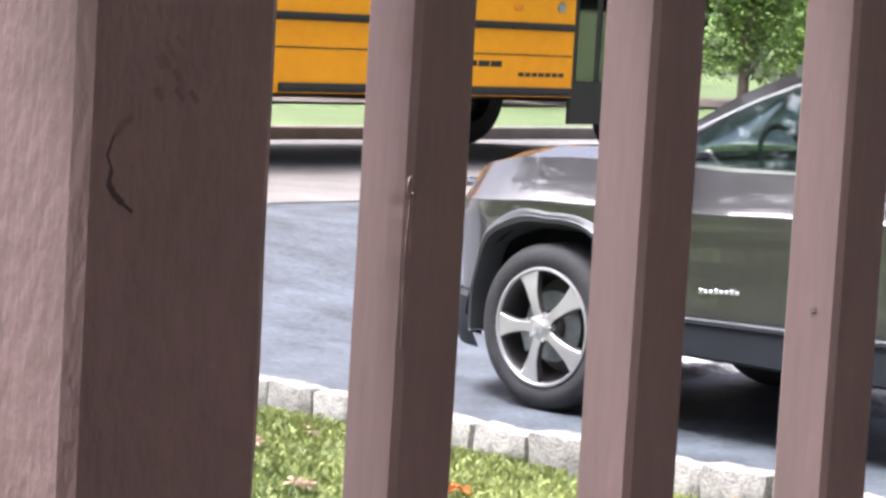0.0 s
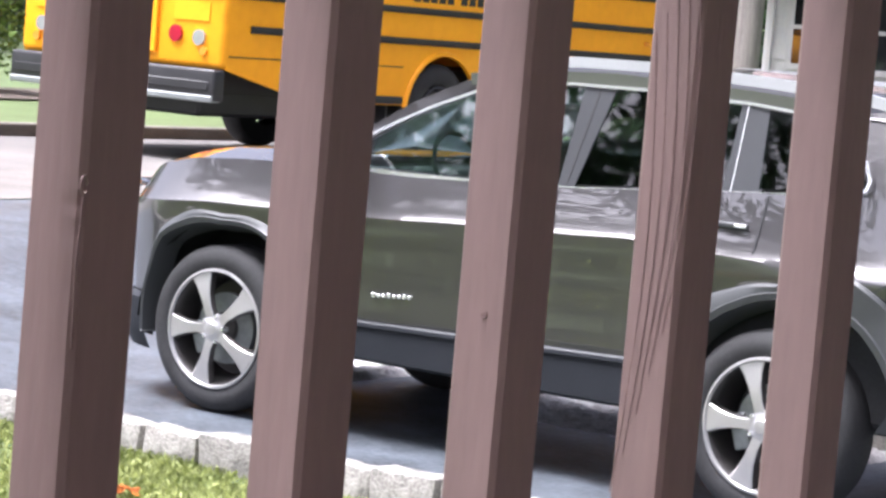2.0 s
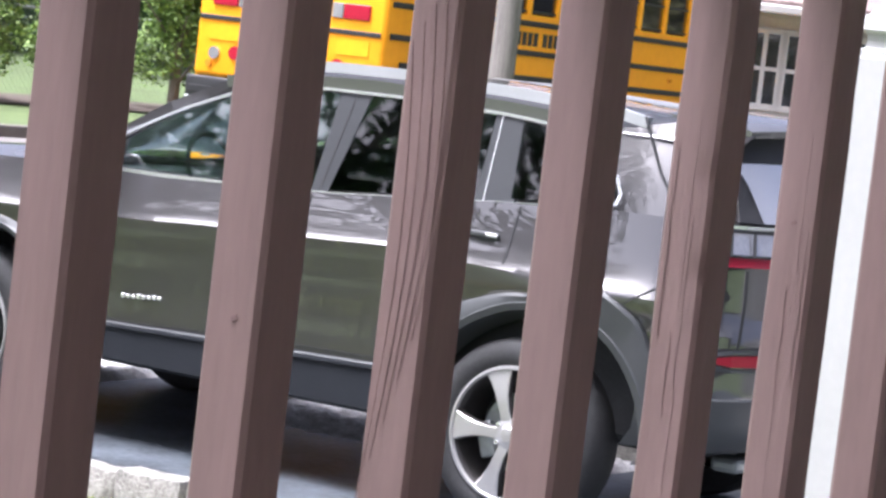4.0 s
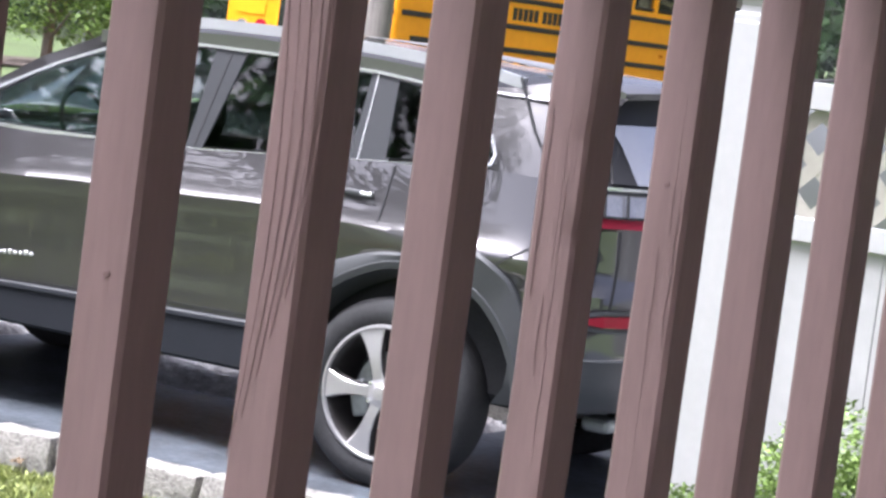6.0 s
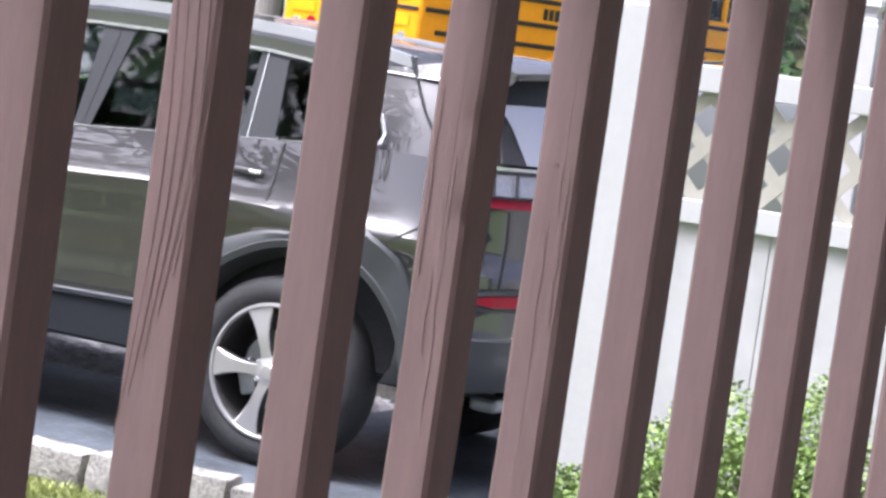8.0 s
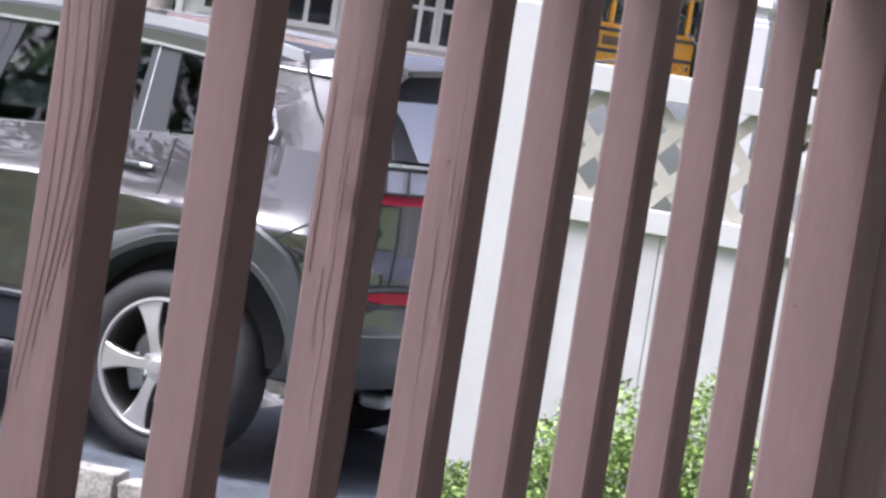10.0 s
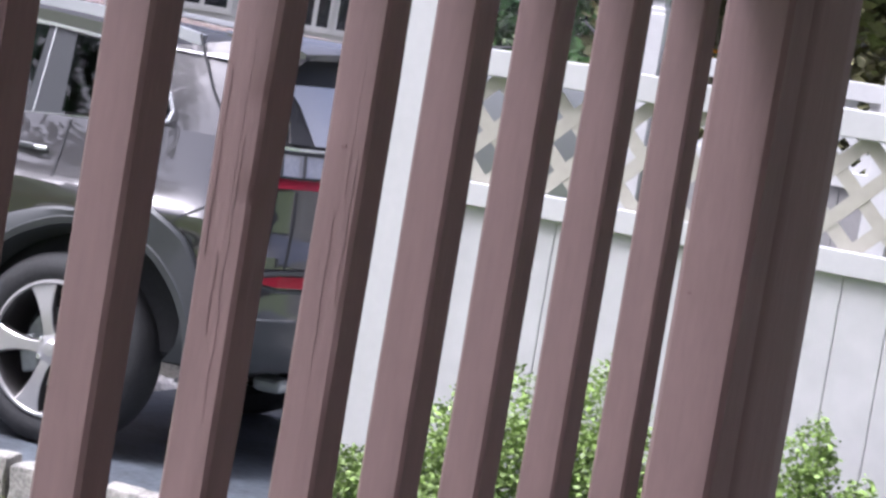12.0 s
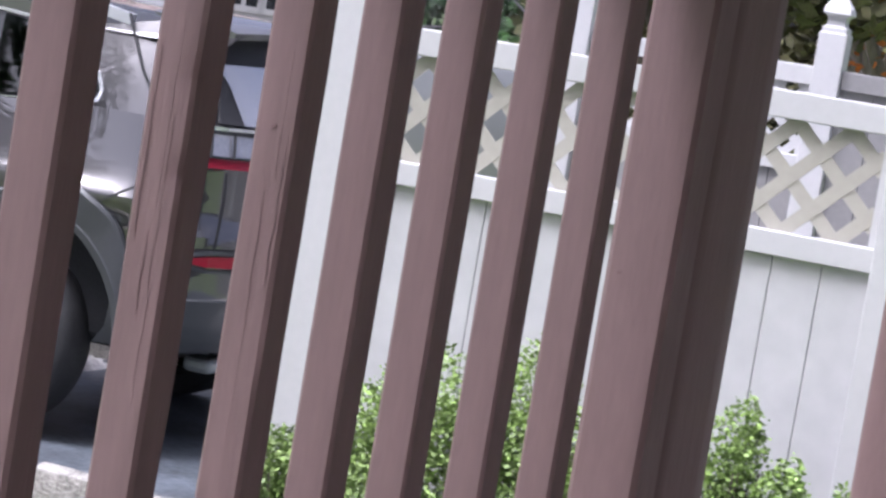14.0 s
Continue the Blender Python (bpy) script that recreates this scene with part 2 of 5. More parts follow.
def worn_stick(w, d, z0, z1, seed, rough=0.0016, arris=0.005, gouges=()):
    """A square stick with eased arrises, a slightly wavy worn surface and drips of stain; gouges: (height, depth) bites on its near arris."""
    rnd = random.Random(seed)
    bm = bmesh.new()
    n = 320
    prof = []
    a = arris
    k = 5
    for (x0, y0, x1, y1) in ((a, 0, w - a, 0), (w, a, w, d - a), (w - a, d, a, d), (0, d - a, 0, a)):
        for i in range(k + 1):
            prof.append((x0 + (x1 - x0) * i / k, y0 + (y1 - y0) * i / k))
    prev = None
    off = rnd.random() * 100
    for j in range(n + 1):
        z = z0 + (z1 - z0) * j / n
        ring = []
        for x, y in prof:
            cx, cy = x - w / 2, y - d / 2
            nz = noise.noise(Vector((x * 90 + off, y * 90, z * 5))) * 0.6 + noise.noise(Vector((x * 220 + off, y * 220, z * 11))) * 0.4
            sway = noise.noise(Vector((off, 3.1, z * 2.2))) * 0.0006
            grow = 1 + nz * rough / (w / 2)
            px, py = w / 2 + cx * grow + sway, d / 2 + cy * grow + sway
            for gz, depth, span in gouges:
                q = math.exp(-((z - gz) / (0.6 * span)) ** 2) * max(0, 1 - (math.hypot(x, y) / 0.016))
                px, py = px + depth * q, py + depth * q
            ring.append(bm.verts.new((px, py, z)))
        if prev:
            m = len(ring)
            for i in range(m):
                bm.faces.new((prev[i], prev[(i + 1) % m], ring[(i + 1) % m], ring[i]))
        else:
            bm.faces.new(ring[::-1])
        prev = ring
    bm.faces.new(prev)
    return bm


BEARINGS = (43.4, 38.4, 34.25, 30.7, 27.65, 25.0, 22.75, 20.93, 19.27, 17.66, 16.2)
BITES = {0: ((1.668, 0.0012, 0.006), (1.655, 0.001, 0.012), (1.63, 0.0012, 0.02), (1.735, 0.001, 0.03), (1.60, 0.001, 0.03)), 5: ((1.70, 0.0016, 0.02), (1.63, 0.002, 0.02)), 3: ((1.66, 0.002, 0.08),)}
ROUGHS = {0: 0.0010, 3: 0.0013, 5: 0.0026, 6: 0.0017, 4: 0.0007}


def porch():
    rail = thing("porch_railing", "brown stained wooden porch railing with square balusters", "railing", at_rail(0))
    inv = rail.matrix_world.inverted()
    lo, hi = rail_run(56), rail_run(7.0)
    for name, z in (("bottom_rail", DECK_Z + 0.10), ("top_rail", 1.92)):
        bm = bmesh.new()
        box(bm, (lo, -0.01, z), (hi, 0.05, z + 0.06), 0.006, 2)
        part(name, bm, M_BROWN, rail)
    for i, az in enumerate(BEARINGS):
        s = rail_run(az)
        bm = worn_stick(0.040 if i < 7 else 0.043, 0.0385, DECK_Z + 0.155, 1.925, 10 + i, ROUGHS.get(i, 0.0004), arris=0.0032, gouges=BITES.get(i, ()))
        ob = part("baluster", bm, M_BROWN, rail, smooth=24)
        ob.matrix_local = Matrix.Translation((s, 0, 0))
    # posts, a little proud of the balusters on both sides
    for az, w, dp, sd in ((50.36, 0.106, 0.094, 40), (14.42, 0.073, 0.077, 41)):
        p0 = F0 - FN * 0.026
        wv = Vector((-math.sin(radians(az)), math.cos(radians(az)), 0))
        d = p0 - Vector((EYE[0], EYE[1], 0))
        s = (d.y * wv.x - d.x * wv.y) / (wv.y * FU.x - wv.x * FU.y)
        bm = worn_stick(w, dp, DECK_Z, 2.05, sd, 0.0017 if sd == 40 else 0.0004, arris=0.006)
        ob = part("post", bm, M_PEEL if sd == 40 else M_BROWN, rail, smooth=24)
        ob.matrix_local = Matrix.Translation((s, -0.026, 0))
    # a second, deeper board butts against the far post
    s += 0.064
    bm = worn_stick(rail_run(13.39) - s - 0.012, 0.09, DECK_Z, 2.05, 43, 0.0003, arris=0.004)
    ob = part("end_board", bm, M_BROWN, rail, smooth=50)
    ob.matrix_local = Matrix.Translation((s + 0.012, -0.022, 0))
    bm = worn_stick(0.20, 0.10, DECK_Z, 2.05, 44, 0.0006, arris=0.008)
    ob = part("post", bm, M_BROWN, rail, smooth=50)
    ob.matrix_local = Matrix.Translation((rail_run(8.93), -0.02, 0))
    # cracks, drips and knots in the stain: lines on the side (x = 0) or the porch face (y = 0) of a stick
    sticks = [o for o in rail.children if o.name.startswith("baluster")]
    posts = [o for o in rail.children if o.name.startswith("post")]
    rnd = random.Random(4)

    def line(stick, pts, wide, proud, material, face="x", name="crack"):
        bm = bmesh.new()
        if face == "x":
            strip(bm, [(-0.0002, a, z) for a, z in pts], wide, proud, out=Vector((-1, 0, 0)))
        else:
            strip(bm, [(a, -0.0002, z) for a, z in pts], wide, proud, out=Vector((0, -1, 0)))
        part(name, bm, material, stick)

    for k in range(5):
        y0 = 0.006 + 0.007 * k
        z0 = 1.82 - 0.012 * k
        line(sticks[3], [(y0 + 0.002 - 0.011 * math.sin(q * 0.42 + 0.3) * 0.9, z0 - 0.033 * q - 0.002 * q * k) for q in range(8)], 0.0007, 0.0003, M_CRACK)
    for st, n in ((5, 5), (6, 4)):
        for k in range(n):
            y = rnd.uniform(0.005, 0.034)
            z = rnd.uniform(1.52, 1.76)
            ln = rnd.uniform(0.04, 0.16)
            o = rnd.random() * 30
            line(sticks[st], [(y + 0.0016 * noise.noise(Vector((o, q * 0.5, 0))), z - ln * q / 9) for q in range(10)], rnd.uniform(0.0012, 0.0026), 0.00022, M_BROWN, name="drip")
    split = [(0.0263, 1.7108), (0.0207, 1.7067), (0.0166, 1.7024), (0.0136, 1.6942), (0.0163, 1.6883), (0.0149, 1.6824), (0.0180, 1.6776), (0.0225, 1.6740), (0.0278, 1.6702)]
    line(posts[0], split[:3], 0.0030, 0.0006, M_CRACK, "y")
    line(posts[0], split[2:6], 0.0011, 0.0006, M_DEEP, "y")
    line(posts[0], split[4:7], 0.0021, 0.0007, M_DEEP, "y")
    line(posts[0], split[5:8], 0.0030, 0.0008, M_DEEP, "y")
    line(posts[0], split[7:], 0.0016, 0.0006, M_DEEP, "y")
    for k in range(9):
        a, z = rnd.uniform(0.036, 0.056), rnd.uniform(1.715, 1.748)
        line(posts[0], [(a, z), (a + 0.004, z - 0.005)], rnd.uniform(0.002, 0.004), 0.0003, M_CRACK, "y", "smudge")
    # a loose curl of paint on the arris of the first baluster
    line(sticks[0], [(0.0005 + 0.0022 * math.cos(q * 0.5), 1.6775 + 0.0045 * math.sin(q * 0.5)) for q in range(12)], 0.0012, 0.0016, M_BROWN, "y", "paint_curl")
    line(sticks[0], [(0.001, 1.674), (0.0002, 1.660), (-0.001, 1.64), (0.0, 1.60)], 0.0012, 0.0008, M_BROWN, "y", "drip")
    for st, pos in ((sticks[2], (0.016, 1.605)), (sticks[6], (0.02, 1.668)), (sticks[1], (0.02, 1.78)), (posts[1], (0.06, 1.535)), (sticks[3], (0.03, 1.80))):
        line(st, [(pos[0] - 0.002, pos[1]), (pos[0] + 0.002, pos[1] - 0.0015)], 0.0026, 0.0008, M_CRACK, name="nail_hole")
    lo -= 2.6
    deck = thing("porch_deck", "brown stained wooden porch deck", "deck", at_rail(0))
    k = 0
    y = -0.02
    while y > -2.6:
        bm = bmesh.new()
        box(bm, (lo, y - 0.135, DECK_Z - 0.03), (hi, y, DECK_Z), 0.004)
        part("deck_board", bm, M_DECK, deck)
        y -= 0.141
    bm = bmesh.new()
    box(bm, (lo, 0.0, DECK_Z - 0.03), (hi, 0.12, DECK_Z), 0.004)
    part("deck_edge", bm, M_DECK, deck)
    bm = bmesh.new()
    box(bm, (lo, 0.02, -0.2), (hi, 0.07, DECK_Z - 0.03))
    part("skirt_board", bm, M_DECK, deck)
    # unseen walls and ceiling, added to shape the light on the railing's porch side
    for name, a, b in (("unseen_house_wall", (lo - 0.6, -2.75, -0.2), (hi + 0.6, -2.6, 3.1)), ("unseen_end_wall", (lo - 0.75, -2.75, -0.2), (lo - 0.6, -2.0, 3.1)), ("unseen_far_end_wall", (hi + 0.6, -2.75, -0.2), (hi + 0.75, -0.3, 3.1))):
        bm = bmesh.new()
        box(bm, a, b)
        ob = link_mesh(name, bm, M_WALL)
        ob.matrix_world = at_rail(0)
        tagged(ob, kind="structure")
    bm = bmesh.new()
    box(bm, (lo - 0.75, -2.75, 3.1), (hi + 0.75, 0.25, 3.25))
    ob = link_mesh("unseen_ceiling", bm, M_PORCH)
    ob.matrix_world = at_rail(0)
    tagged(ob, kind="structure")


porch()


# ---- granite edging of the lawn ----
def edging():
    rnd = random.Random(5)
    root = thing("stone_edging", "row of rough pale granite blocks edging the driveway", "edging", pose(0, 0, 0), kind="structure")
    for side, y0, x0, x1 in ((0, -0.93, -4.4, 4.1), (1, 2.13, -0.62, 6.5)):
        x = x0
        while x < x1:
            ln = rnd.uniform(0.24, 0.34)
            bm = bmesh.new()
            h = rnd.uniform(0.10, 0.125)
            box(bm, (0, -0.06, -0.12), (ln - 0.018, 0.07, h), 0.014, 2)
            bmesh.ops.subdivide_edges(bm, edges=[e for e in bm.edges if e.calc_length() > 0.05], cuts=2, use_grid_fill=True)
            o = rnd.random() * 50
            for v in bm.verts:
                n = noise.noise_vector(v.co * 14 + Vector((o, 0, 0)))
                v.co += n * 0.011
            ob = part("granite_block", bm, M_STONE, root, smooth=35)
            ob.matrix_local = pose(x, y0 + rnd.uniform(-0.012, 0.012), rise(x, 0), rnd.uniform(-3, 3), rnd.uniform(-3, 3), rnd.uniform(-3, 3))
            x += ln


edging()


# ---- white fence beside the driveway ----
def lattice(bm, x0, x1, z0, z1, y, step, wide, thick, phase=0.0):
    """Two crossing layers of slanting strips, clipped to their frame."""
    h = z1 - z0
    for s, dy in ((1, 0.0), (-1, 0.0022)):
        k = math.floor((x0 - h - phase) / step)
        while phase + k * step < x1 + h:
            c = phase + k * step
            k += 1
            lo, hi = (max(x0, c), min(x1, c + h)) if s > 0 else (max(x0, c - h), min(x1, c))
            if hi - lo < 0.02:
                continue
            p, q = Vector((lo, y + dy, z0 + (lo - c) * s)), Vector((hi, y + dy, z0 + (hi - c) * s))
            d = (q - p).normalized()
            nrm = Vector((-d.z, 0, d.x)) * wide / 2
            vs = [bm.verts.new(v) for v in (p - nrm, q - nrm, q + nrm, p + nrm)]
            ws = [bm.verts.new(v.co + Vector((0, thick, 0))) for v in vs]
            bm.faces.new(vs[::-1])
            bm.faces.new(ws)
            for i in range(4):
                bm.faces.new((vs[i], vs[(i + 1) % 4], ws[(i + 1) % 4], ws[i]))


def white_fence(at, posts, top, mid, mat_boards, mat_lattice, label, step=0.098, wide=0.036, cap=True, board=0.152, phase=0.0, solid=()):
    f = thing("vinyl_fence", label, "fence", at)
    for x in posts:
        bm = bmesh.new()
        box(bm, (x, -0.0635, -0.3), (x + 0.127, 0.0635, top + 0.16), 0.005, 2)
        p = part("post", bm, M_WHITE, f)
        if cap:
            bm = bmesh.new()
            zc = top + 0.16
            prof = [(0.0, zc), (0.078, zc), (0.078, zc + 0.022), (0.062, zc + 0.030), (0.055, zc + 0.05), (0.060, zc + 0.07), (0.088, zc + 0.085), (0.080, zc + 0.11), (0.045, zc + 0.15), (0.0, zc + 0.165)]
            lathe(bm, prof, 4, "Z", (0, 0, 0))
            ob = part("finial", bm, M_WHITE, p)
            ob.matrix_local = Matrix.Translation((x + 0.0635, 0, 0)) @ Matrix.Rotation(radians(45), 4, "Z")
    for a, b in zip(posts, posts[1:]):
        x0, x1 = a + 0.127, b
        full = posts.index(a) in solid
        for name, z0, z1 in (("top_rail", top - 0.085, top), ("middle_rail", mid - 0.075, mid), ("bottom_rail", 0.06, 0.2)):
            if full and name == "middle_rail":
                continue
            bm = bmesh.new()
            box(bm, (x0 + 0.001, -0.032, z0), (x1 - 0.001, 0.032, z1), 0.004, 2)
            part(name, bm, mat_boards if full else M_WHITE, f)
        for xs in (x0 + 0.001, x1 - 0.026):
            bm = bmesh.new()
            box(bm, (xs, -0.02, mid), (xs + 0.025, 0.02, top - 0.085))
            part("side_channel", bm, mat_boards if full else M_WHITE, f)
        if not full:
            bm = bmesh.new()
            lattice(bm, x0 + 0.02, x1 - 0.02, mid - 0.005, top - 0.08, -0.006, step, wide, 0.005, phase)
            part("lattice", bm, mat_lattice, f, "diamond lattice panel")
        x = x0 + 0.004
        while x < x1 - 0.02:
            bm = bmesh.new()
            box(bm, (x, -0.012, 0.18), (min(x + board - 0.002, x1 - 0.003), 0.012, top - 0.08 if full else mid - 0.07), 0.0025)
            part("board", bm, mat_boards, f)
            x += board
    return f


M_VBOARD = mat("white_board", (0.42, 0.42, 0.42), 0.45, vary=0.05, scale=3, fine=12)
white_fence(pose(4.285, -0.90, 0, 0, 0, 1.3), (0.0, 1.80, 3.6), 1.735, 1.315, M_VBOARD, M_LATT, "white vinyl fence with cream lattice top", step=0.168, wide=0.044, phase=0.158)


# ---- the parked car ----
def lerp_table(table, x):
    if x <= table[0][0]:
        return table[0][1]
    for (a, u), (b, v) in zip(table, table[1:]):
        if x <= b:
            k = (x - a) / (b - a)
            k = k * k * (3 - 2 * k) * 0.5 + k * 0.5
            return u + (v - u) * k
    return table[-1][1]


CAR_MID = 0.93
OUTLINE = [(-0.86, 0.93), (-0.855, 0.75), (-0.835, 0.55), (-0.78, 0.36), (-0.68, 0.19), (-0.55, 0.085), (-0.40, 0.03), (-0.2, 0.006), (0.0, 0.0), (0.4, 0.0), (0.9, 0.0),
           (1.4, 0.0), (1.9, 0.0), (2.4, 0.0), (2.705, 0.0), (2.95, 0.008), (3.15, 0.03), (3.30, 0.075), (3.40, 0.14), (3.47, 0.24), (3.52, 0.40), (3.55, 0.62), (3.56, 0.93)]
BELT = [(-0.9, 0.93), (-0.7, 0.985), (-0.5, 1.04), (-0.2, 1.085), (0.1, 1.105), (0.5, 1.115), (0.7, 1.12), (1.2, 1.13), (1.7, 1.15), (2.0, 1.175), (2.57, 1.22), (3.0, 1.25), (3.6, 1.25)]
INSET = [(0.2, 0.10), (0.45, 0.062), (0.535, 0.052), (0.62, 0.046), (0.80, 0.022), (0.925, 0.004), (0.945, 0.0), (0.955, 0.004), (1.02, 0.033), (1.12, 0.080), (1.25, 0.105)]
WHEELS = (0.0, 2.705)
CREASE = [(-0.9, 0.83), (-0.5, 0.875), (0.0, 0.91), (0.8, 0.932), (1.27, 0.958), (1.72, 0.975), (2.06, 0.992), (2.5, 0.975), (3.0, 0.955), (3.6, 0.93)]
TUCK = [(0.0, 0.0), (0.05, 0.006), (0.15, 0.024), (0.33, 0.047), (0.42, 0.053), (0.5, 0.062), (0.75, 0.10)]


def skin(x, z):
    """How far the door skin lies in from the widest line."""
    zc = lerp_table(CREASE, x)
    if z <= zc:
        return lerp_table(TUCK, zc - z)
    return 0.075 * ((z - zc) / (lerp_table(BELT, x) - zc)) ** 0.78


def smooth_outline(n_per=5):
    pts = [Vector((x, y, 0)) for x, y in OUTLINE]
    out = []
    for i in range(len(pts) - 1):
        p0, p1, p2, p3 = pts[max(0, i - 1)], pts[i], pts[i + 1], pts[min(len(pts) - 1, i + 2)]
        m = n_per + (6 if 6 <= i <= 9 or 12 <= i <= 16 else 0)
        for j in range(m):
            t = j / m
            out.append(0.5 * (2 * p1 + (p2 - p0) * t + (2 * p0 - 5 * p1 + 4 * p2 - p3) * t * t + (3 * p1 - p0 - 3 * p2 + p3) * t ** 3))
    out.append(pts[-1])
    for v in out:
        v.y = max(v.y, 0.0)
    return out


# wheel openings: degrees round the hub from the rear, inner lip, outer edge of the moulding
FRONT_ARCH = [(-14, 0.45, 0.485), (0, 0.445, 0.485), (35, 0.475, 0.525), (60, 0.475, 0.53), (90, 0.44, 0.492), (112, 0.455, 0.522), (132, 0.475, 0.527), (155, 0.425, 0.462), (180, 0.405, 0.44), (194, 0.405, 0.44)]
REAR_ARCH = [(-14, 0.505, 0.55), (0, 0.512, 0.565), (22, 0.522, 0.59), (36, 0.526, 0.635), (48, 0.526, 0.675), (62, 0.512, 0.668), (76, 0.485, 0.60), (90, 0.462, 0.528), (112, 0.44, 0.525), (126, 0.435, 0.54), (150, 0.44, 0.51), (180, 0.44, 0.485), (194, 0.44, 0.485)]
ARCHES = ((0.0, FRONT_ARCH), (2.705, REAR_ARCH))


def arch_radius(table, deg, k):
    """Radius of a wheel opening at an angle: k = 0 at the lip, 1 at the outer edge."""
    return lerp_table([(a, r0 + (r1 - r0) * k) for a, r0, r1 in table], deg)


def arch_low(x, y):
    low = 0.34 if 0.4 < x < 2.3 else 0.27
    if y < 0.30:
        for c, table in ARCHES:
            for deg in range(0, 181, 2):
                r = arch_radius(table, deg, 0.5)
                if abs(c + r * math.cos(radians(deg)) - x) < 0.012:
                    low = max(low, 0.37 + r * math.sin(radians(deg)))
    if x < -0.45:
        low = max(low, 0.23)
    if x > 3.2:
        low = max(low, 0.27 + 0.16 * min(1, (x - 3.2) / 0.15))
    return low


def haunch(x, z):
    """Swell of the rear wing over its wheel."""
    return 0.030 * math.exp(-((x - 2.95) / 0.30) ** 2 - ((z - 0.925) / 0.065) ** 2) + 0.012 * math.exp(-((x - 0.02) / 0.34) ** 2 - ((z - 0.90) / 0.06) ** 2)


def body_shell(bm, mirror):
    base = smooth_outline()
    nrm = []
    for i in range(len(base)):
        t = (base[min(i + 1, len(base) - 1)] - base[max(i - 1, 0)]).normalized()
        nrm.append(Vector((t.y, -t.x, 0)))
    low_rows, levels = 16, 30
    grid = []
    for p, nv in zip(base, nrm):
        low = arch_low(p.x, p.y)
        topz = lerp_table(BELT, p.x)
        col = []
        for k in range(levels + 1):
            zc = lerp_table(CREASE, p.x)
            if k <= low_rows:
                z = low + (zc - low) * k / low_rows
                ins = lerp_table(TUCK, zc - z)
            else:
                f = (k - low_rows) / (levels - low_rows)
                z = zc + (topz - zc) * f
                ins = 0.075 * f ** 0.78
            if p.x < -0.3:
                f = min(1, (-0.3 - p.x) / 0.4)
                ins = ins * (1 - f * 0.6) + f * (0.10 * max(0, (z - 0.78) / 0.3) ** 1.6 + 0.02 * max(0, (0.45 - z) / 0.2))
            if p.x > 3.2:
                f = min(1, (p.x - 3.2) / 0.2)
                ins = ins * (1 - f) + f * lerp_table([(0.2, 0.10), (0.45, 0.03), (0.62, 0.0), (0.84, 0.012), (0.90, 0.05), (1.1, 0.055), (1.25, 0.085)], z)
            ins -= haunch(p.x, z)
            q = p - nv * ins
            y = q.y if not mirror else 2 * CAR_MID - q.y
            col.append(bm.verts.new((q.x, y, z)))
        grid.append(col)
    for a, b in zip(grid, grid[1:]):
        for k in range(levels):
            f = (a[k], b[k], b[k + 1], a[k + 1])
            bm.faces.new(f if not mirror else f[::-1])
    return [c[-1].co.copy() for c in grid]


def panel(bm, pts, thick, out=Vector((0, -1, 0))):
    """A thin plate with the given corners."""
    a = [bm.verts.new(Vector(p)) for p in pts]
    b = [bm.verts.new(Vector(p) + out * thick) for p in pts]
    n = len(pts)
    bm.faces.new(a)
    bm.faces.new(b[::-1])
    for i in range(n):
        bm.faces.new((a[i], b[i], b[(i + 1) % n], a[(i + 1) % n]))


def side_y(z):
    """How far the cabin's side leans in at a height."""
    return 0.084 + (z - 1.13) * 0.32


